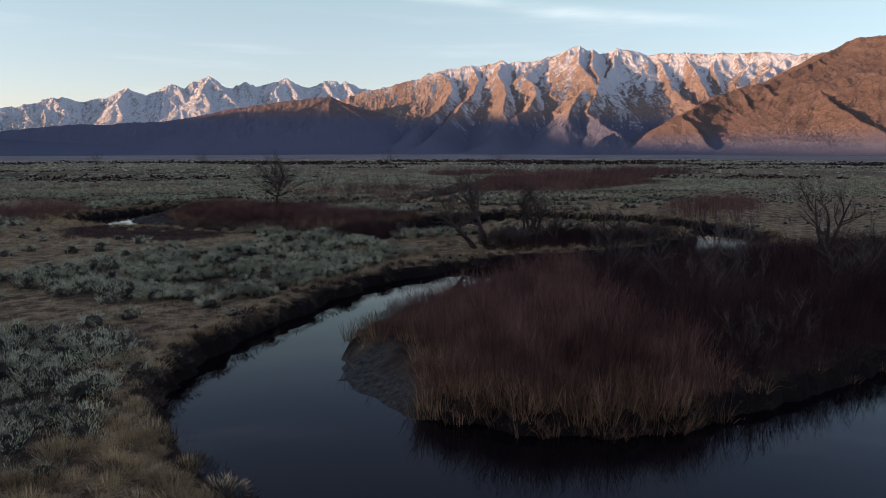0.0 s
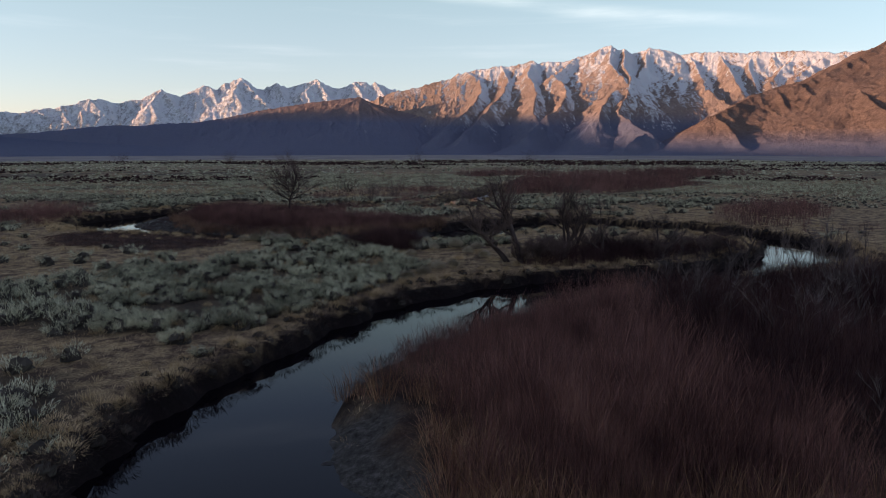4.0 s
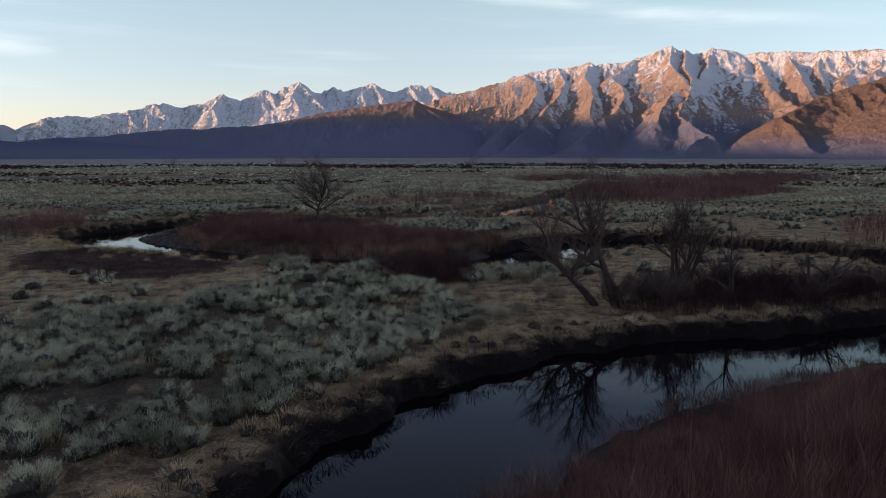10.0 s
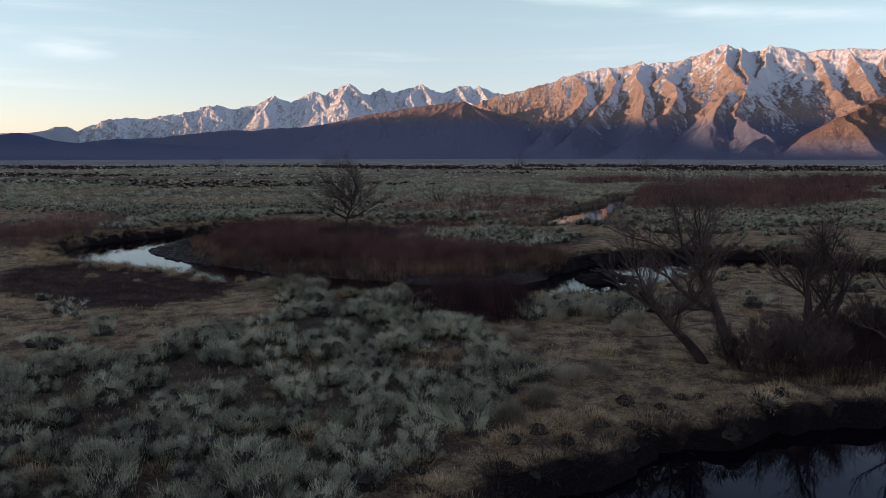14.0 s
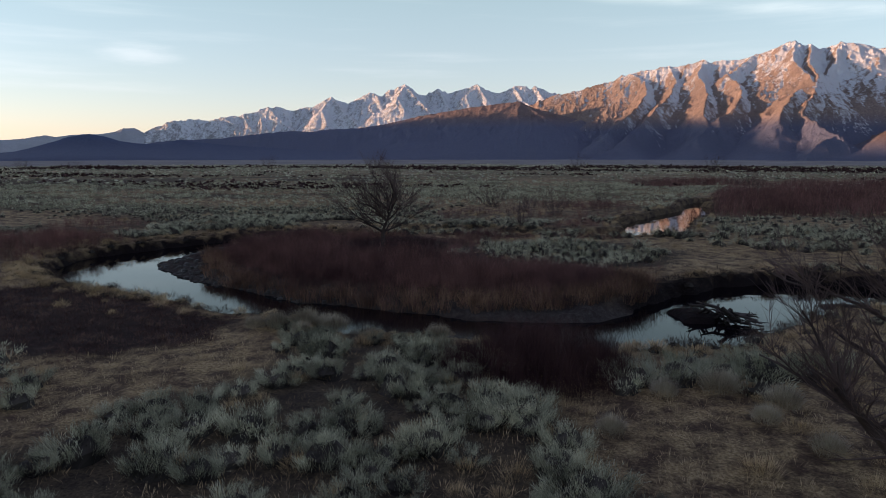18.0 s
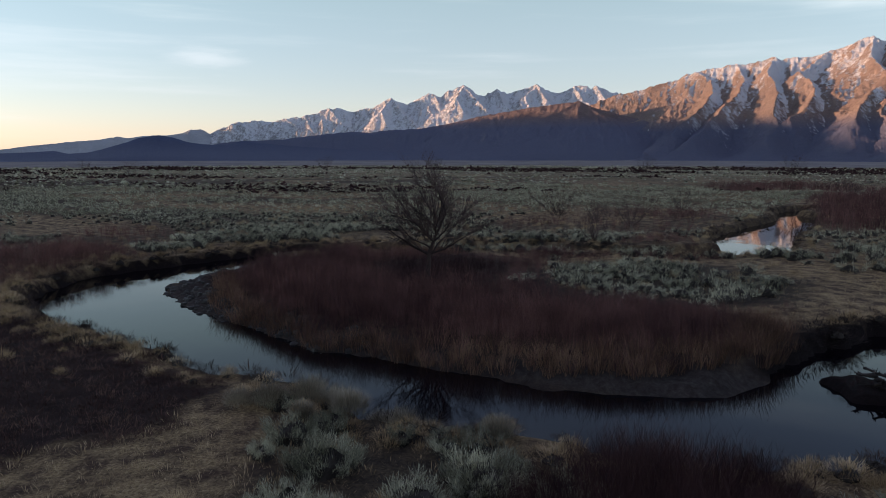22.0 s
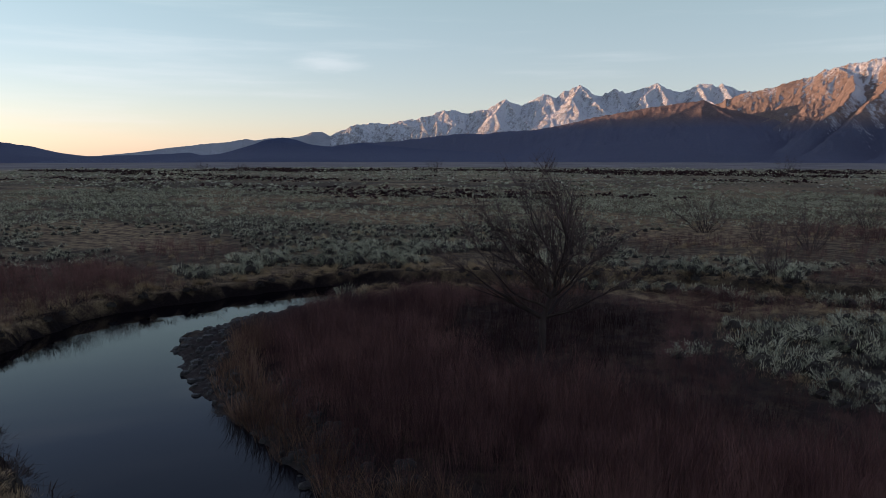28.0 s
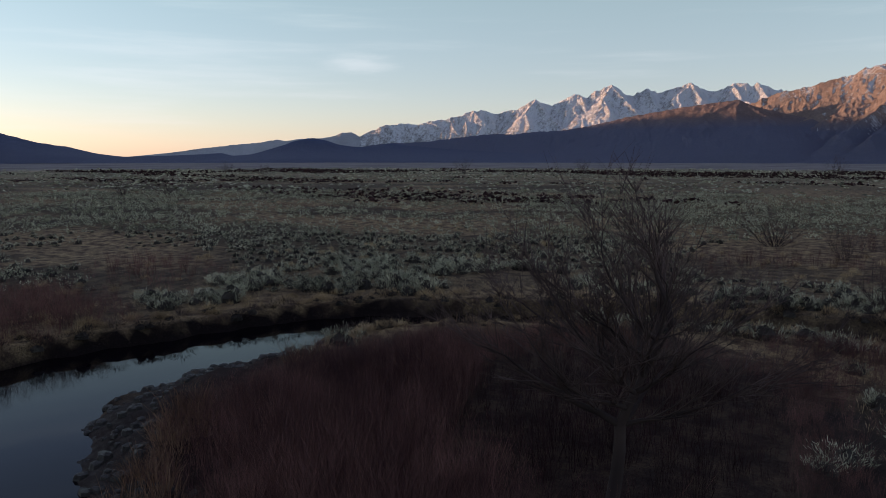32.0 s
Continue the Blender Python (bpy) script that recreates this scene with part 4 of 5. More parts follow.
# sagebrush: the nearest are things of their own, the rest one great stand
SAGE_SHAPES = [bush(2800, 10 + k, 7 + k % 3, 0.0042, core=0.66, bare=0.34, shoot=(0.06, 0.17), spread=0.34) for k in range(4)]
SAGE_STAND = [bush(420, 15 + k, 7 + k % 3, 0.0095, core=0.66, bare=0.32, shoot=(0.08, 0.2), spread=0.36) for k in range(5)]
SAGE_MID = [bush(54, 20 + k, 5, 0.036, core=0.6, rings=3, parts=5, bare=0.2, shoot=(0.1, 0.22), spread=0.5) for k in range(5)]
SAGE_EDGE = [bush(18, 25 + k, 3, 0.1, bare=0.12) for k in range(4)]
SAGE_FAR = [blades(5, 30 + k, 1.0, 0.0, 0.45, 0.6, 0.42, 0.9) for k in range(4)]


def part(name, me, parent, label=""):
    ob = new(name, me)
    ob.parent = parent
    return tagged(ob, label)


def sagebrush(seed, shape):
    """One shrub: a crown of grey-green shoots over a few twisted woody stems."""
    root = tagged(new("sagebrush"), "grey-green sagebrush with upright leafy shoots", "shrub", "sagebrush on the river flat")
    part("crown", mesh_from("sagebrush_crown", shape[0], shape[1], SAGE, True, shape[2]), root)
    r = np.random.default_rng(seed)
    v, f = [], []
    for k in range(5):
        a = 2 * np.pi * k / 5 + r.uniform(-0.4, 0.4)
        b, t = np.array((0.05 * np.cos(a), 0.05 * np.sin(a), -0.05)), np.array((0.26 * np.cos(a), 0.26 * np.sin(a), 0.34))
        i = len(v)
        for p, w in ((b, 0.03), (t, 0.016)):
            v += [p + w * np.array((np.cos(q), np.sin(q), 0)) for q in (0, 2.1, 4.2)]
        for j in range(3):
            f += [(i + j, i + (j + 1) % 3, i + 3 + (j + 1) % 3), (i + j, i + 3 + (j + 1) % 3, i + 3 + j)]
    part("woody_base", mesh_from("sagebrush_stems", v, f, SAGE_WOOD), root, "twisted brown woody base")
    return root


px, py, pr = jittered(-58, 46, 14, 136, 1.2, 1)
pz, pe = level(px, py)
keep = (pr < sage_cover(px, py, pe)) & in_fan(px, py)
px, py, pz = px[keep], py[keep], pz[keep]
ps = rng.uniform(0.75, 1.65, len(px)) * (0.85 + 0.45 * fractal(px / 6, py / 6, 2, 15))
# those along the line that the flight takes over the flat
line = np.abs(px + 9 + 0.28 * (py - 45)) + 0.25 * np.abs(py - 62)
close = np.argsort(line)[:270]
first = [sagebrush(k, s) for k, s in enumerate(SAGE_SHAPES)]
for count, i in enumerate(close):
    m = pose(px[i], py[i], pz[i] - 0.03, 0, 0, rng.uniform(0, 360)) @ Matrix.Diagonal((ps[i], ps[i], ps[i] * rng.uniform(0.85, 1.15), 1))
    if count < 4:
        first[count].matrix_basis = m
    else:
        c = copy_thing(first[count % 4], Matrix())
        c.matrix_basis = m
rest = np.setdiff1d(np.arange(len(px)), close)
strew("sagebrush_stand", SAGE_STAND, px[rest], py[rest], pz[rest] - 0.03, ps[rest], SAGE, "stand of grey-green sagebrush on the river flat", "shrubs", rng.uniform(0.8, 1.15, len(rest)))

qx, qy, qr = jittered(-260, 190, 12, 262, 1.2, 2)
far = np.hypot(qx, qy)
keep = in_fan(qx, qy) & (far < 262) & ((qx < -58) | (qx > 46) | (qy > 136))
qx, qy, qr = qx[keep], qy[keep], qr[keep]
qz, qe = level(qx, qy)
keep = qr < sage_cover(qx, qy, qe) * 0.9
qx, qy, qz = qx[keep], qy[keep], qz[keep]
qs, qt, near_part = rng.uniform(0.6, 1.25, len(qx)), rng.uniform(0.75, 1.1, len(qx)), np.hypot(qx, qy) < 165
for shapes, at in ((SAGE_MID, near_part), (SAGE_EDGE, ~near_part)):
    strew("sagebrush_plain", shapes, qx[at], qy[at], qz[at] - 0.03, qs[at], SAGE_PLAIN, "grey-green sagebrush over the valley floor", "shrubs", qt[at])

fx, fy, fr = jittered(-900, 620, 60, 950, 5.0, 3)
far = np.hypot(fx, fy)
keep = in_fan(fx, fy) & (far > 258) & (far < 560) & (fr < 0.25 + 0.9 * smooth(0.35, 0.6, fractal(fx / 50, fy / 24, 4, 33)))
fx, fy = fx[keep], fy[keep]
fz, fe = level(fx, fy)
strew("far_scrub", SAGE_FAR, fx, fy, fz - 0.05, rng.uniform(0.8, 1.7, len(fx)), SAGE, "low grey-green scrub far out on the plain", "shrubs", rng.uniform(0.5, 0.9, len(fx)))

# strips of dark willow far out, along old channels
dx2, dy2, dr2 = jittered(-620, 480, 150, 900, 4.0, 7)
strip = fractal(dx2 / 90, dy2 / 22, 4, 37) + 0.12 * smooth(400, 440, np.hypot(dx2, dy2)) * smooth(520, 480, np.hypot(dx2, dy2)) - 0.3 * smooth(510, 540, np.hypot(dx2, dy2))
keep = in_fan(dx2, dy2) & (np.hypot(dx2, dy2) > 215) & (dr2 < 0.9 * smooth(0.59, 0.68, strip))
dx2, dy2 = dx2[keep], dy2[keep]
dz2, de2 = level(dx2, dy2)
strew("far_willow", [blades(12, 35 + k, 1.9, 0.0, 0.5, 0.62, 0.34, 0.9) for k in range(4)], dx2, dy2, dz2 - 0.1, rng.uniform(0.8, 1.7, len(dx2)), DARK_WILLOW, "dark strips of leafless willow far out on the plain", "willow thicket", np.where(np.hypot(dx2, dy2) > 395, 1.1, 0.8))

# dry grass
GRASS = [blades(14, 50 + k, 0.27, 0.0, 0.05, 0.21, 0.0075, 0.9) for k in range(5)]
BUNCH = [blades(230, 60 + k, 0.3, 0.0, 0.22, 0.36, 0.0042, 0.7) for k in range(4)]
tx, ty, tr = jittered(-60, 42, 14, 128, 0.54, 4)
tz, te = level(tx, ty)
tongue = np.maximum(edge_distance(TONGUE_NEAR, tx, ty), edge_distance(TONGUE_FAR, tx, ty))
keep = in_fan(tx, ty) & (te > 0.45) & (tongue < -2.5) & (edge_distance(BAR_FAR, tx, ty) < -0.2) & (edge_distance(MUD, tx, ty) < 0.3) & (tr < 0.25 + 0.7 * smooth(0.35, 0.6, fractal(tx / 5, ty / 5, 3, 12)))
tx, ty, tz = tx[keep], ty[keep], tz[keep]
strew("dry_grass", GRASS, tx, ty, tz - 0.02, rng.uniform(0.7, 1.5, len(tx)), STRAW, "short pale straw-coloured winter grass", "grass")
bx, by, br = jittered(-70, 46, 14, 170, 1.15, 5)
bz, be = level(bx, by)
edge_grass = smooth(2.4, 1.0, be) * 0.45 + 0.10 * smooth(0.45, 0.62, fractal(bx / 7, by / 7, 3, 19)) + 0.3 * smooth(-1, 1, edge_distance(TREE_FLAT, bx, by)) + 0.2 * smooth(-2, 1, edge_distance(SAGE_MIDDLE, bx, by)) + 0.8 * smooth(-38, -42, bx) * smooth(4.0, 2.0, be)
tongue = np.maximum(edge_distance(TONGUE_NEAR, bx, by), edge_distance(TONGUE_FAR, bx, by))
keep = in_fan(bx, by) & (be > 0.6) & (br < edge_grass) & (tongue < -3.2) & (edge_distance(BAR_FAR, bx, by) < -0.2)
bx, by, bz = bx[keep], by[keep], bz[keep]
strew("bunch_grass", BUNCH, bx, by, bz - 0.02, rng.uniform(0.6, 1.35, len(bx)), STRAW, "tall tufts of straw-coloured bunch grass along the banks", "grass")

# the tallest tufts stand singly on the bank
def tall_tuft(shape):
    root = tagged(new("grass_tuft"), "tall pale greyish-tan grass tuft on the bank", "grass", "grass tufts on the bank")
    ob = new("blade_crown", mesh_from("grass_tuft", shape[0], shape[1], PALE_GRASS, True, shape[2]))
    ob.parent = root
    return root


tufts = [tall_tuft(blades(1500, 66 + k, 0.34, 0.0, 0.34, 0.42, 0.0032, 0.6)) for k in range(2)]
for k, (tx1, ty1, ts1) in enumerate(((-1.4, 75.2, 1.6), (0.6, 74.2, 1.5), (-3.4, 74.4, 1.2), (-0.2, 72.6, 1.1), (-2.6, 64.5, 1.4), (-3.6, 62.0, 1.3), (-1.4, 65.6, 1.2), (-4.6, 59.6, 1.3), (-21, 80.6, 1.7), (-20.0, 80.9, 1.3), (-19.2, 80.4, 1.6), (-18.3, 81.0, 1.4), (-17.4, 80.7, 1.6), (-16.4, 80.9, 1.3), (-22.2, 79.9, 1.5), (-23.2, 79.4, 1.2), (-15.2, 80.4, 1.1), (-20.6, 79.4, 1.1), (-13.6, 79.8, 1.3), (1.2, 70.6, 1.2), (-5.2, 70.2, 1.1))):
    m = pose(tx1, ty1, float(level(np.array([tx1]), np.array([ty1]))[0][0]) - 0.03, 0, 0, 50 * k) @ Matrix.Diagonal((ts1, ts1, ts1, 1))
    (tufts[k] if k < 2 else copy_thing(tufts[k % 2], Matrix())).matrix_basis = m

# dead sedge and roots that hang over the cut banks
SEDGES = [blades(80, 90 + k, 0.42, 0.0, 0.26, 0.34, 0.009, 1.2) for k in range(4)]
sx, sy, sr = jittered(-62, 46, 14, 205, 0.5, 6)
sz, se = level(sx, sy)
keep = in_fan(sx, sy) & (se > 0.02) & (se < 0.62) & (edge_distance(BAR_FAR, sx, sy) < -0.5) & (edge_distance(BAR_NEAR, sx, sy) < -0.5) & (sr < 0.85 - 0.6 * smooth(118, 128, sy))
sx, sy, sz = sx[keep], sy[keep], sz[keep]
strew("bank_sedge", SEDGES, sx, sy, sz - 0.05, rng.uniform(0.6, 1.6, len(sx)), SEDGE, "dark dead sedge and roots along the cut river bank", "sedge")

# rounded mounds of dead sedge and grass that bulge over the edge of the bank
MOUNDS = [blades(300, 97 + k, 0.55, 0.0, 0.42, 0.24, 0.009, 1.15, core=0.6) for k in range(4)]
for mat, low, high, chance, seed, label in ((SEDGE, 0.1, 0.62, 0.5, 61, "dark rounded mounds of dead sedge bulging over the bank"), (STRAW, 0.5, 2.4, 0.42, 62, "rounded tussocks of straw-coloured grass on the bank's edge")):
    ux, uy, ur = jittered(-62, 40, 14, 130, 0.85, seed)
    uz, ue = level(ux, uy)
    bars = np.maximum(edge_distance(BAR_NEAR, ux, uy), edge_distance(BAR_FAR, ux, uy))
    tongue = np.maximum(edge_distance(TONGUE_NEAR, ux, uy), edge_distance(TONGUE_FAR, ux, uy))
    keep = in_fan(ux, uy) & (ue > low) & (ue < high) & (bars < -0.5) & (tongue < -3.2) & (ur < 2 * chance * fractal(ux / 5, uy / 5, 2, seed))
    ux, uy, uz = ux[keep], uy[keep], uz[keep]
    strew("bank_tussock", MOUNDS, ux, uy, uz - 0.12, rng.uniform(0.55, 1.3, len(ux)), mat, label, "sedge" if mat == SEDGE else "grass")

# tall grass on the nearest bank
gx2, gy2, gr2 = jittered(-14, 0, 14, 26, 0.62, 63)
gz2, ge2 = level(gx2, gy2)
keep = (ge2 > 0.5) & (gr2 < 0.75) & (edge_distance(SAGE_NEAR, gx2, gy2) < 0.6) & (gx2 < -2)
strew("tall_grass", BUNCH, gx2[keep], gy2[keep], gz2[keep] - 0.02, rng.uniform(0.8, 1.5, keep.sum()), STRAW, "thick tall straw-coloured grass on the near bank", "grass")

# low red-brown scrub on the mud flat by the pool
mx, my, mr = jittered(-46, -22, 70, 89, 0.34, 8)
mz, m_e = level(mx, my)
keep = (edge_distance(MUD, mx, my) + 3.0 * (fractal(mx / 2.2, my / 2.2, 3, 78) - 0.5) > 0) & (m_e > 0.3) & (mr < 0.8)
mx, my, mz = mx[keep], my[keep], mz[keep]
strew("mud_scrub", [blades(26, 95 + k, 0.3, 0.0, 0.06, 0.2, 0.01, 1.0) for k in range(4)], mx, my, mz - 0.02, rng.uniform(0.6, 1.5, len(mx)), SCRUB, "low dark red-brown scrub on damp mud", "scrub")

# willow thickets and the dry reed along their feet
WHIPS = [stems(32, 70 + k, 0.55, 2.5, 0.4, 0.0065, 6) for k in range(5)]
WHIPS_FAR = [stems(15, 75 + k, 0.6, 2.5, 0.4, 0.016, 3) for k in range(5)]
REEDS = [stems(30, 80 + k, 0.4, 1.5, 0.75, 0.011, 1) for k in range(4)]


def thicket(name, poly, step, height, seed, label, hole=None, only=None, reed=0.0, lower=False, broken=False, mat=None, anywhere=False, skirt=0.0, reed_to=1e3, dome=False, far_off=False, reed_mat=None, reed_end=1e3):
    xs, ys = [q[0] for q in poly], [q[1] for q in poly]
    x, y, r = jittered(min(xs) - skirt, max(xs) + skirt, min(ys) - skirt, max(ys) + skirt, step, seed)
    d = edge_distance(poly, x, y)
    bar = np.maximum(edge_distance(BAR_NEAR, x, y), edge_distance(BAR_FAR, x, y))
    keep = ((d > 0.1) | ((d > -np.where((y > 36) & (y < 70), 2.6 * (skirt > 2), skirt)) & (bar < 0))) & in_fan(x, y) & (r < (0.55 + 0.6 * fractal(x / 4, y / 4, 3, seed + 1) if not broken else smooth(0.42, 0.56, fractal(x / 11, y / 6, 3, seed + 1))))
    if hole:
        keep &= edge_distance(hole, x, y) < 0
    if only:
        keep &= edge_distance(only, x, y) > 0
    x, y, d = x[keep], y[keep], d[keep]
    z, e = level(x, y)
    keep = (e > (0.05 if skirt else 0.25)) | anywhere
    x, y, z, d, e = x[keep], y[keep], z[keep], d[keep], e[keep]
    k = height / 2.5 * (0.42 + 0.58 * smooth(0, 4.5, d)) * (0.45 + 1.05 * fractal(x / 3.0, y / 3.0, 3, seed + 2))
    k = k * (1 - 0.45 * smooth(0, -2.5, d))
    if dome:
        k = height / 2.5 * (0.5 + 0.5 * smooth(0, 2.2, d)) * (0.65 + 0.6 * fractal(x / 2, y / 2, 2, seed + 2))
    if lower:
        k = k * (1 - 0.3 * smooth(4, 14, x) * smooth(28, 42, y))
    strew(name, WHIPS_FAR if far_off else WHIPS, x, y, z - 0.05, k, mat or WILLOW, label, "willow thicket")
    if reed:
        at = (d < 1.9) & (e < 4.2) & ((x + 3 * rng.normal(size=len(x)) < reed_to) | (rng.uniform(size=len(x)) < 0.3)) & ((y < 38 - 6 * rng.uniform(size=len(x))) | (y > 70)) & (x + 2 * rng.normal(size=len(x)) < reed_end)
        strew("dry_reed", REEDS, x[at], y[at], z[at] - 0.05, rng.uniform(0.7, 1.3, at.sum()) * reed, reed_mat or REED, "tan dry reed hanging over the bank below the willows", "reeds")


thicket("willow_thicket", TONGUE_NEAR, 0.62, 3.3, 101, "dense leafless red-brown willow thicket on a river tongue", reed=1.05, lower=True, skirt=3.5, reed_end=9, hole=TONGUE_DARK)
thicket("willow_thicket", TONGUE_NEAR, 0.66, 2.9, 105, "low dark tangled willow brush behind the red thicket", skirt=3.5, only=TONGUE_DARK, mat=DARK_WILLOW)
thicket("willow_thicket", TONGUE_FAR, 0.5, 2.15, 102, "leafless dark red willows round a meander tongue", hole=TONGUE_INNER, reed=0.8, mat=FAR_WILLOW, reed_to=100, skirt=1.2, reed_mat=FAR_REED)
thicket("willow_scrub", TONGUE_INNER, 0.5, 1.3, 103, "low dark willow scrub under a bare tree", mat=DARK_WILLOW, far_off=True)
thicket("willow_scrub", [(-24, 119), (-20.5, 108), (-19.5, 103), (-12, 101), (-4, 101), (-1, 104), (-5, 103.5), (-12, 104), (-17.5, 106), (-17.5, 114), (-14, 119.5), (-6, 121.5), (-4, 126), (-16, 124), (-25, 122)], 0.6, 1.4, 104, "low dark red willow scrub between the sage and the river", mat=FAR_WILLOW)
for k, patch in enumerate(WILLOW_PATCHES):
    thicket("willow_patch", patch, 0.8 if k in (0, 2, 3, 7) else 1.3, (1.8, 2.6, 1.6, 1.9, 3.0, 2.6, 1.5, 0.9, 1.6, 2.6)[k], 110 + k, "low leafless red-brown willow patch on the plain", broken=k in (4, 5, 6, 8, 9), far_off=k not in (0, 2, 3), mat=FAR_WILLOW if k in (1, 4, 5, 6, 9) else None)
thicket("willow_brush", [(3.6, 65.4), (7, 64.6), (12, 66.4), (20, 69), (27, 73), (24, 77), (14, 76), (8, 73.5), (5, 69)], 0.5, 1.9, 132, "dense dark leafless brush round the feet of the trees", mat=DARK_WILLOW, dome=True)
thicket("willow_bush", [(-12.4, 75.2), (-10.8, 72.4), (-6.2, 72.4), (-4.0, 75.6), (-5.6, 79.2), (-10, 79.2)], 0.36, 2.5, 131, "dark red leafless willow bush on the river bank", mat=DARK_WILLOW, dome=True)


hx, hy, hr = jittered(-6, 40, 22, 44, 0.3, 151)
hz, he = level(hx, hy)
hd = edge_distance(TONGUE_NEAR, hx, hy)
keep = (he > -0.25) & (he < 0.55) & (hd > -3.5) & (hd < 3) & (edge_distance(BAR_NEAR, hx, hy) < 0.3) & (hr < 0.8 - 0.75 * smooth(7, 13, hx)) & (hy < 24 + 0.65 * np.maximum(hx, 4))
strew("dry_reed", [stems(16, 85 + k, 0.3, 0.95, 1.15, 0.009, 1) for k in range(4)], hx[keep], hy[keep], np.maximum(hz[keep], WATER_Z) - 0.05, rng.uniform(0.7, 1.3, keep.sum()), REED, "tan dry reed hanging down to the water", "reeds")


# ---- trees ----
class Wood:
    """Gathers tapered limbs into points and triangles."""
    def __init__(self):
        self.v, self.f = [], []

    def limb(self, points, radii, sides):
        start, last = len(self.v), len(points) - 1
        for k, (p, w) in enumerate(zip(points, radii)):
            ahead = (points[min(k + 1, last)] - points[max(k - 1, 0)]).normalized()
            u = ahead.orthogonal().normalized()
            t = ahead.cross(u)
            for j in range(sides):
                a = 2 * math.pi * j / sides
                self.v.append(p + (u * math.cos(a) + t * math.sin(a)) * w)
        for k in range(last):
            for j in range(sides):
                a, b = start + k * sides + j, start + k * sides + (j + 1) % sides
                self.f += [(a, b, b + sides), (a, b + sides, a + sides)]

    def mesh(self, name, mat):
        return mesh_from(name, [tuple(p) for p in self.v], self.f, mat, flat=False)


def grow(r, start, way, length, radius, steps, wander, lift):
    pts, radii, p, w = [start.copy()], [radius], start.copy(), way.normalized()
    for k in range(steps):
        w = (w + Vector((r.gauss(0, wander), r.gauss(0, wander), r.gauss(0, wander * 0.7) + lift))).normalized()
        p = p + w * (length / steps)
        pts.append(p.copy())
        radii.append(radius * (1 - 0.75 * (k + 1) / steps))
    return pts, radii


def bare_tree(x, y, height, label, seed, trunks=1, lean=(0, 0), spread=0.7, fine=1.0, girth=0.045, gnarl=0.16, category="tree", limbs=(4, 6)):
    """A leafless tree: trunk, main limbs as parts, and all finer twigs together."""
    r = random.Random(seed)
    z = float(level(np.array([float(x)]), np.array([float(y)]))[0][0])
    root = tagged(new("bare_tree" if category == "tree" else "bare_shrub"), label, category, "leafless trees of the valley")
    root.location = (x, y, z - 0.35)
    twigs = Wood()
    for t in range(trunks):
        a = 2 * math.pi * t / trunks + r.uniform(-0.5, 0.5)
        way = Vector((lean[0] + (0.35 * math.cos(a) if trunks > 1 else 0), lean[1] + (0.35 * math.sin(a) if trunks > 1 else 0), 1))
        foot = Vector((0.18 * math.cos(a), 0.18 * math.sin(a), 0)) if trunks > 1 else Vector((0, 0, 0))
        body = height * r.uniform(0.55, 0.68)
        pts, radii = grow(r, foot, way, body, height * girth / trunks**0.5, 7, gnarl * 0.6, 0.03)
        w = Wood()
        w.limb(pts, radii, 7)
        part("trunk", w.mesh("trunk", BARK), root)
        for k in range(r.randint(*limbs)):
            at = r.uniform(0.3, 1.0)
            i = min(int(at * 7), 6)
            p, q = pts[i].lerp(pts[i + 1], at * 7 - i if at < 1 else 1.0), r.uniform(0, 2 * math.pi)
            out = Vector((math.cos(q) * spread, math.sin(q) * spread, r.uniform(0.35, 0.95)))
            lp, lr = grow(r, p, out, height * r.uniform(0.3, 0.48), radii[i] * 0.6, 6, gnarl, 0.08)
            w = Wood()
            w.limb(lp, lr, 5)
            part("limb", w.mesh("limb", BARK), root)
            for _ in range(int(5 * fine) + 2):
                i2 = r.randint(1, 5)
                out2 = (lp[i2 + 1] - lp[i2]).normalized() + Vector((r.gauss(0, 0.6), r.gauss(0, 0.6), r.uniform(-0.1, 0.7)))
                bp, bw = grow(r, lp[i2], out2, height * r.uniform(0.13, 0.26), max(lr[i2] * 0.5, 0.012), 4, gnarl, 0.05)
                twigs.limb(bp, bw, 3)
                for _ in range(int(5 * fine)):
                    i3 = r.randint(1, 3)
                    out3 = (bp[i3 + 1] - bp[i3]).normalized() + Vector((r.gauss(0, 0.55), r.gauss(0, 0.55), r.uniform(0, 0.6)))
                    cp, cw = grow(r, bp[i3], out3, height * r.uniform(0.06, 0.15), 0.0085, 2, gnarl, 0.04)
                    twigs.limb(cp, cw, 3)
    if twigs.v:
        part("crown", twigs.mesh("twigs", TWIG), root, "fine brown leafless twigs")
    return root



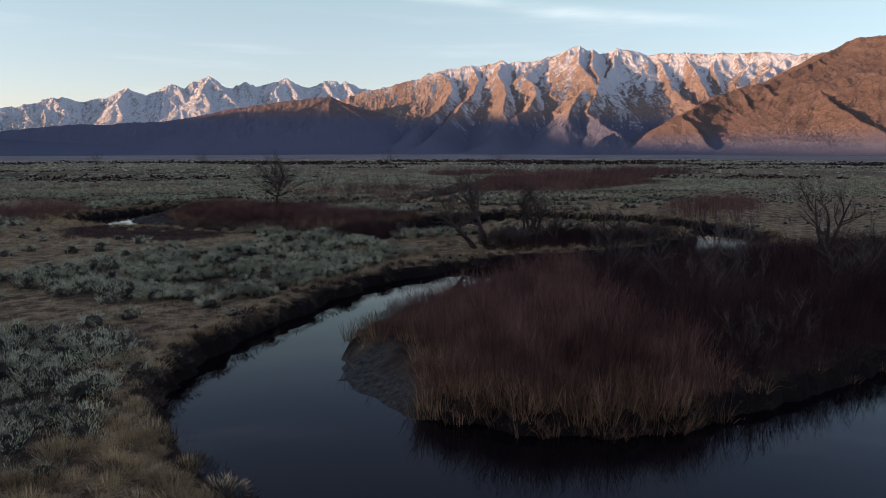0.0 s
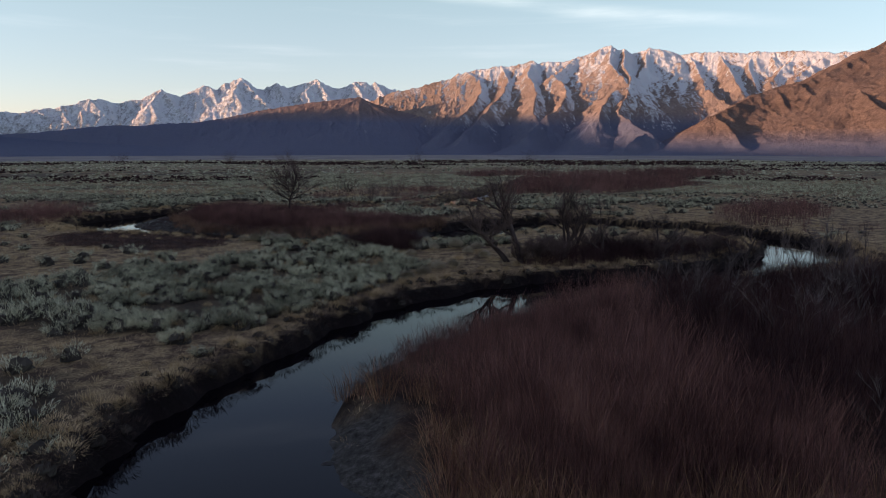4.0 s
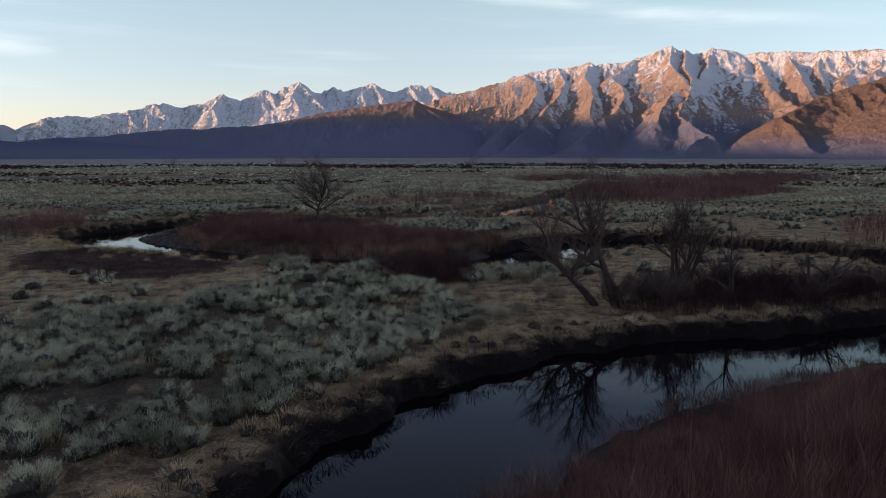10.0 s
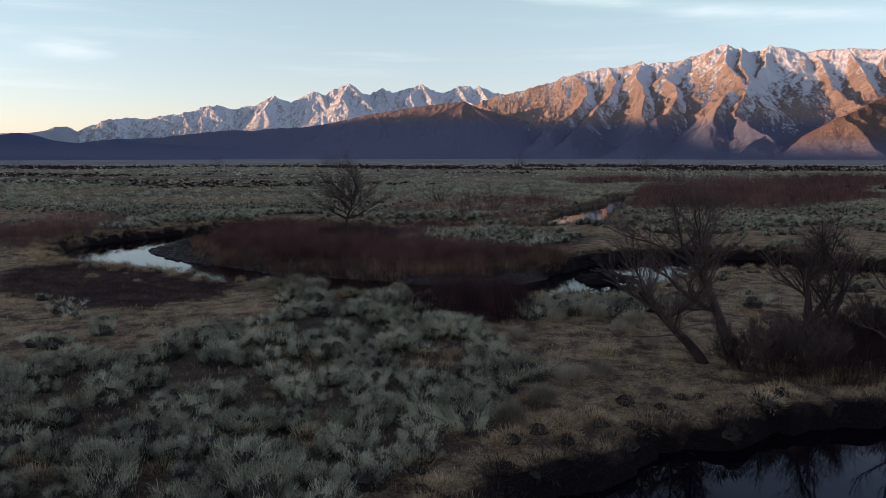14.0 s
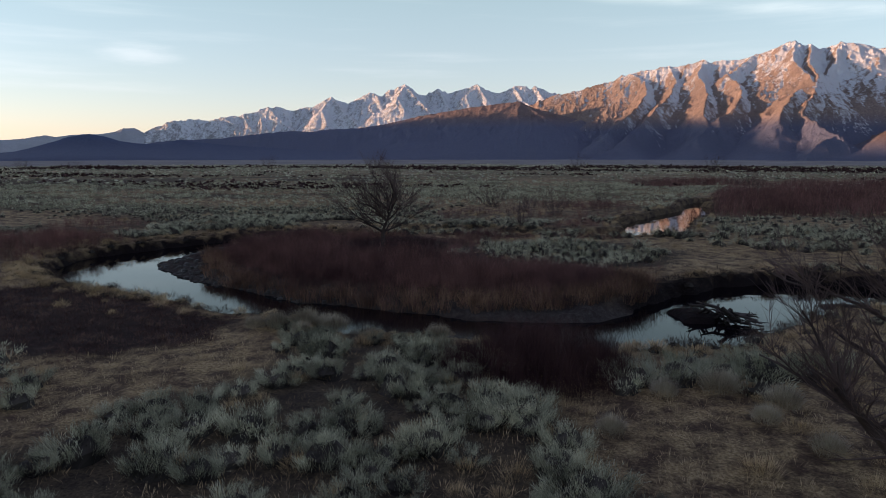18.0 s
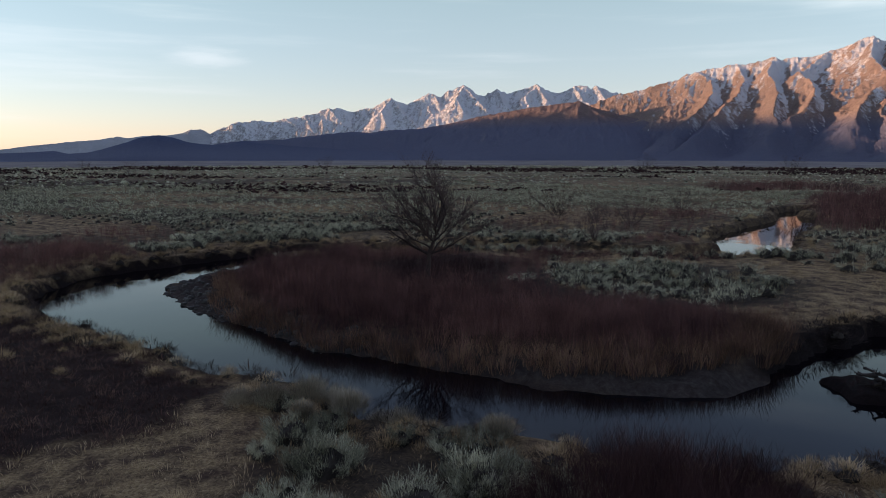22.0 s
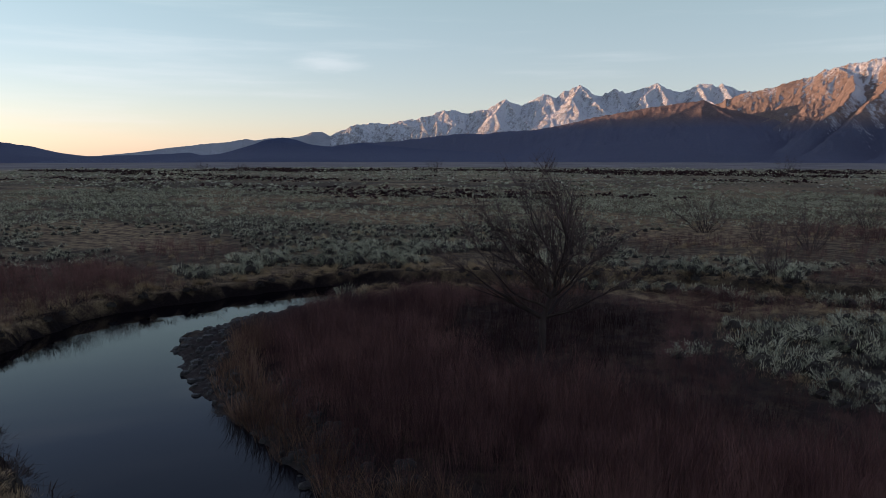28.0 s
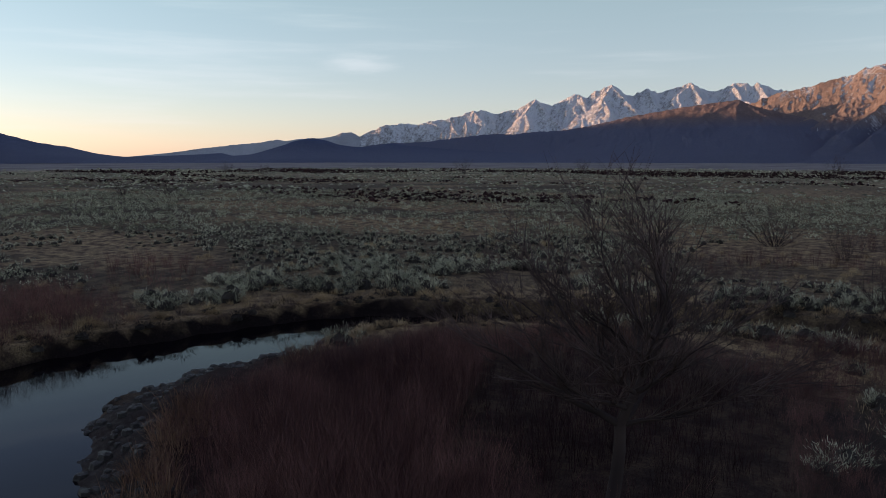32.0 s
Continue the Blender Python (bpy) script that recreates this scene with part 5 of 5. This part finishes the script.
def fan_tree(x, y, height, width, label, seed, stems_n=12, fork=0.22, fine=7, girth=0.03, category="tree", mat=None, base=0.0):
    """A leafless tree or bush with a rounded crown: limbs rise in a fan from a low fork and break up into fine twigs."""
    r = random.Random(seed)
    z = float(level(np.array([float(x)]), np.array([float(y)]))[0][0])
    root = tagged(new("bare_tree" if category == "tree" else "bare_shrub"), label, category, "leafless trees of the valley")
    root.location = (x, y, z - 0.3 + base)
    twigs = Wood()
    thick = height * girth
    top = Vector((r.gauss(0, 0.03) * height, r.gauss(0, 0.03) * height, height * fork))
    if fork > 0.08:
        pts, radii = grow(r, Vector((0, 0, 0)), top, height * fork, thick, 5, 0.06, 0.0)
        w = Wood()
        w.limb(pts, [q * (1.25 if k == 0 else 1.0) for k, q in enumerate([thick * (1 - 0.06 * k) for k in range(6)])], 8)
        part("trunk", w.mesh("trunk", BARK), root)
        top = pts[-1]
        leader, lead_w = grow(r, top, Vector((0.1, 0, 1)), height * 0.36, thick * 0.7, 6, 0.1, 0.02)
        w = Wood()
        w.limb(leader, lead_w, 6)
        part("limb", w.mesh("limb", BARK), root)
    for k in range(stems_n):
        a = 2.4 * k + r.uniform(-0.4, 0.4)
        out = math.sqrt((k + 0.4) / stems_n) * r.uniform(0.85, 1.1)
        end = Vector((0.5 * width * out * math.cos(a), 0.5 * width * out * math.sin(a), height * (1.0 - 0.3 * out * out) * r.uniform(0.86, 1.05)))
        foot = leader[min(6, int(7 * (1 - out) + r.random()))] if fork > 0.08 else Vector((0.16 * math.cos(a), 0.16 * math.sin(a), 0)) * height * 0.3
        run = end - foot
        way = (run.normalized() + Vector((0.45 * math.cos(a) * out, 0.45 * math.sin(a) * out, 0.0))).normalized()
        lp, p, d = [foot.copy()], foot.copy(), way
        for i in range(7):
            d = (d * 0.62 + (end - p).normalized() * 0.38 + Vector((r.gauss(0, 0.17), r.gauss(0, 0.17), r.gauss(0, 0.1)))).normalized()
            p = p + d * (run.length / 6.8)
            lp.append(p.copy())
        lw = [thick * (0.32 if k % 3 else 0.5) * (1 - 0.85 * i / 7) ** 1.3 + 0.006 for i in range(8)]
        w = Wood()
        w.limb(lp, lw, 5)
        part("limb", w.mesh("limb", BARK), root)
        for _ in range(fine + 2):
            i = r.randint(1, 7)
            ahead = (lp[i] - lp[i - 1]).normalized()
            o2 = ahead + Vector((r.gauss(0, 0.5), r.gauss(0, 0.5), r.uniform(-0.1, 0.45)))
            bp, bw = grow(r, lp[i], o2, height * r.uniform(0.12, 0.25), max(lw[i] * 0.55, 0.011), 4, 0.14, 0.04)
            twigs.limb(bp, bw, 3)
            for _ in range(fine):
                j = r.randint(1, 4)
                o3 = (bp[j] - bp[j - 1]).normalized() + Vector((r.gauss(0, 0.5), r.gauss(0, 0.5), r.uniform(-0.05, 0.5)))
                cp, cw = grow(r, bp[j], o3, height * r.uniform(0.07, 0.15), 0.0035 + 0.00065 * height, 2, 0.15, 0.03)
                twigs.limb(cp, cw, 3)
    part("crown", twigs.mesh("twigs", mat or TWIG), root, "fine brown leafless twigs")
    return root


fan_tree(-24, 100, 7.7, 6.8, "leafless cottonwood with a wide fan of fine twigs", 1, stems_n=14, fork=0.4, fine=13, girth=0.026)
bare_tree(3.3, 68.2, 7.8, "dead leaning cottonwood with crooked bare limbs", 2, lean=(-0.72, -0.1), spread=0.9, fine=2.4, gnarl=0.2, girth=0.034, limbs=(6, 8))
bare_tree(4.4, 67.6, 10.0, "tall dead cottonwood with a ragged broken crown", 3, lean=(-0.15, 0), spread=0.7, fine=2.4, gnarl=0.24, girth=0.032, limbs=(6, 8))
bare_tree(9.2, 73, 7.6, "upright leafless tree with dense dark twigs", 4, trunks=3, spread=0.5, fine=2.0)
bare_tree(11.4, 69.6, 5.2, "small leafless tree on the river flat", 5, spread=0.7, fine=1.0, gnarl=0.22)
bare_tree(17.2, 71.4, 5.6, "spreading leafless tree with crooked limbs", 6, trunks=2, lean=(0.2, 0), spread=1.1, fine=0.8, gnarl=0.26)
bare_tree(24, 72, 5.4, "pale leafless tree with thin forked limbs", 7, trunks=2, spread=0.9, fine=0.8, gnarl=0.22)
bare_tree(37, 67, 8.2, "large leafless tree above the willow thicket", 8, trunks=3, spread=0.8, fine=1.2)
bare_tree(24, 53, 5.4, "dead grey tree with spreading crooked limbs", 9, lean=(-0.3, 0), spread=1.1, fine=0.7, gnarl=0.3)
bare_tree(27, 43, 6.2, "dead pale trunk with few limbs in the thicket", 10, spread=0.6, fine=0.5, gnarl=0.22)
for k, (x, y, h, w) in enumerate(((11, 43.7, 4.6, 5.4), (13.5, 47.5, 5.0, 5.6), (13.4, 39, 4.0, 5.0), (17, 41, 4.6, 5.2), (20, 47, 5.0, 6.0), (21, 52, 5.2, 6.0), (14, 31, 2.8, 3.8), (24, 41, 4.4, 5.4), (28, 47, 5.0, 6.0), (32, 44, 4.8, 6.0), (17.5, 34.5, 2.8, 4.0))):
    fan_tree(x, y, h, w, "grey leafless brush rising from the willows", 90 + k, stems_n=12, fork=0.0, fine=8, girth=0.016, mat=GREY_TWIG)
for k, (x, y, h, w) in enumerate(((-27, 162, 4.8, 9.5), (-15.5, 150, 4.6, 6.5), (-20.5, 155, 3.0, 3.6), (-17.6, 131.5, 3.4, 3.4), (-223, 283, 5.5, 8), (-164, 182, 3.6, 5), (-158, 189, 3.0, 4), (-10, 176, 3.4, 6), (48, 200, 5.0, 9), (22, 225, 5.5, 9), (62, 215, 4.6, 8), (85, 250, 5.5, 10), (30, 386, 8, 11), (-32, 420, 8, 11), (-183, 371, 7, 10), (-300, 333, 6, 9), (-150, 440, 7, 11))):
    fan_tree(x, y, h, w, "dark rounded leafless bush standing out of the sage", 30 + k, stems_n=18, fork=0.0, fine=7, girth=0.015, category="shrub")
for k, (x, y, h) in enumerate(((5.6, 66.6, 3.0), (4.4, 67.6, 2.6), (7.2, 66.8, 3.0), (6.4, 68.6, 2.8), (8.2, 71, 2.6), (10.4, 72, 2.6), (14, 71.5, 2.8), (12.2, 74, 2.6), (16, 69.5, 2.4), (19, 73, 2.6), (21.5, 71.5, 2.4))):
    bare_tree(x, y, h, "dark leafless brush at the foot of the trees", 60 + k, trunks=6, spread=0.85, fine=1.5, girth=0.028, category="shrub")
fan_tree(4.5, 158.5, 2.8, 4.4, "dark round leafless bush on the river bank", 82, stems_n=20, fork=0.0, fine=8, girth=0.03, category="shrub", mat=DARK_WILLOW)


for k, (x, y, h) in enumerate(((-38.4, 86.5, 0.9), (-40.6, 87.5, 0.7), (-37.2, 86.2, 0.5))):
    fan_tree(x, y, h, 0.8 * h, "small bare twiggy shrub on the edge of the pool", 120 + k, stems_n=7, fork=0.0, fine=3, girth=0.012, category="shrub", base=0.25)


# ---- the log jam in the bend ----
def drift_log(x, y, z, length, width, turn, tilt, seed, label):
    r = random.Random(seed)
    pts, radii = grow(r, Vector((-length / 2, 0, 0)), Vector((1, 0, 0)), length, width, 8, 0.07, 0)
    root = tagged(new("drift_log"), label, "log", "driftwood of the log jam")
    root.matrix_basis = pose(x, y, z, 0, -tilt, turn)
    w = Wood()
    w.limb(pts, [max(q, width * 0.4) for q in radii], 8)
    part("trunk", w.mesh("log_trunk", DRIFTWOOD), root)
    for k in range(r.randint(3, 5)):
        i = r.randint(2, 7)
        bp, bw = grow(r, pts[i], Vector((0.4, r.uniform(-1, 1), r.uniform(0, 1))), length * r.uniform(0.1, 0.26), width * 0.34, 4, 0.25, 0.02)
        w = Wood()
        w.limb(bp, bw, 5)
        part("branch", w.mesh("log_branch", DRIFTWOOD), root)
    return root


jam = random.Random(5)
for k in range(46):
    a = jam.random()
    drift_log(-0.6 + 2.5 * a + jam.gauss(0, 0.28), 91.9 - 1.6 * a + jam.gauss(0, 0.42), WATER_Z + 0.12 + 0.85 * jam.random() * (1 - 0.65 * a), jam.uniform(0.6, 1.7), jam.uniform(0.05, 0.15), jam.uniform(0, 360), jam.gauss(0, 15), 200 + k, "weathered grey driftwood log lodged in the river bend")
thicket("drift_brush", [(-2.2, 92.8), (-0.6, 93.2), (0.6, 91.6), (0, 90.4), (-1.4, 90.4)], 0.34, 0.9, 141, "dead brush caught in the log jam", mat=DARK_WILLOW, anywhere=True)

# pale rabbitbrush along the bank above the log jam
def rabbitbrush(shape):
    root = tagged(new("rabbitbrush"), "pale yellow-green rounded rabbitbrush on the bank", "shrub", "rabbitbrush on the bank")
    part("crown", mesh_from("rabbitbrush_crown", shape[0], shape[1], RABBIT, True, shape[2]), root)
    return root


pale = [rabbitbrush(SAGE_SHAPES[1]), rabbitbrush(SAGE_SHAPES[2])]
for k, (x, y, s) in enumerate(((-4.6, 75.8, 1.9), (-2.9, 76.3, 2.1), (-1.2, 77.0, 1.8), (0.5, 77.5, 2.1), (2.1, 78.3, 1.8), (3.6, 79.2, 1.6), (-2.2, 78.4, 1.5), (0.0, 79.4, 1.6), (-11, 110.5, 1.4), (-9, 108.8, 1.3), (-13.4, 111.5, 1.3))):
    m = pose(x, y, float(level(np.array([x]), np.array([y]))[0][0]) - 0.03, 0, 0, 70 * k) @ Matrix.Diagonal((s, s, s, 1))
    if k < 2:
        pale[k].matrix_basis = m
    else:
        copy_thing(pale[k % 2], Matrix()).matrix_basis = m


# clods of mud on the spit
cx2, cy2, cr2 = jittered(-48, -20, 88, 112, 0.42, 161)
cz2, ce2 = level(cx2, cy2)
keep = (edge_distance(BAR_FAR, cx2, cy2) > -0.4) & (ce2 > -0.08) & (ce2 < 2.4) & (cr2 < 0.7 * smooth(-21, -28, cx2))
lump = []
for k in range(4):
    r = np.random.default_rng(170 + k)
    ring = [(np.cos(q) * r.uniform(0.7, 1.2), 0.8 * np.sin(q) * r.uniform(0.7, 1.2)) for q in np.linspace(0, 2 * np.pi, 7, endpoint=False)]
    v = [(px_, py_, -0.25) for px_, py_ in ring] + [(0.75 * px_, 0.75 * py_, r.uniform(0.22, 0.42)) for px_, py_ in ring] + [(0.1, 0, r.uniform(0.4, 0.6))]
    f = [q for j in range(7) for q in ((j, (j + 1) % 7, 7 + (j + 1) % 7), (j, 7 + (j + 1) % 7, 7 + j), (7 + j, 7 + (j + 1) % 7, 14))]
    lump.append((np.array(v), np.array(f), np.zeros(len(f), int)))
strew("mud_clods", lump, cx2[keep], cy2[keep], cz2[keep], rng.uniform(0.08, 0.34, keep.sum()), MUD_MAT, "dark broken clods of mud along the spit", "mud")


def mud_clump(x, y, size, seed):
    """A lump of wet mud and roots that breaks the water off the spit."""
    r = np.random.default_rng(seed)
    a, e = np.meshgrid(np.linspace(0, 2 * np.pi, 14, endpoint=False), np.linspace(0, np.pi / 2, 6))
    a, e = a.ravel(), e.ravel()
    k = size * (0.8 + 0.5 * fractal(np.cos(a) * 2 + seed, np.sin(a) * 2 + e * 2, 3, seed))
    v = np.stack([k * np.cos(e) * np.cos(a), 0.7 * k * np.cos(e) * np.sin(a), 0.42 * k * np.sin(e) - 0.08], 1)
    f = [(i * 14 + j, i * 14 + (j + 1) % 14, (i + 1) * 14 + (j + 1) % 14, (i + 1) * 14 + j) for i in range(5) for j in range(14)]
    ob = tagged(new("mud_clump", mesh_from("mud_clump", v, f, MUD_MAT)), "dark wet clump of mud and roots in shallow water", "mud clump", "mud clumps off the spit")
    ob.matrix_basis = pose(x, y, WATER_Z, 0, 0, float(r.uniform(0, 360)))


for k, (x, y, s) in enumerate(((-43.0, 100.6, 0.6), (-42.3, 99.4, 0.4), (-42.0, 98.2, 0.45), (-40.6, 96.6, 0.3), (-4.6, 31.2, 0.3))):
    mud_clump(x, y, s, 300 + k)
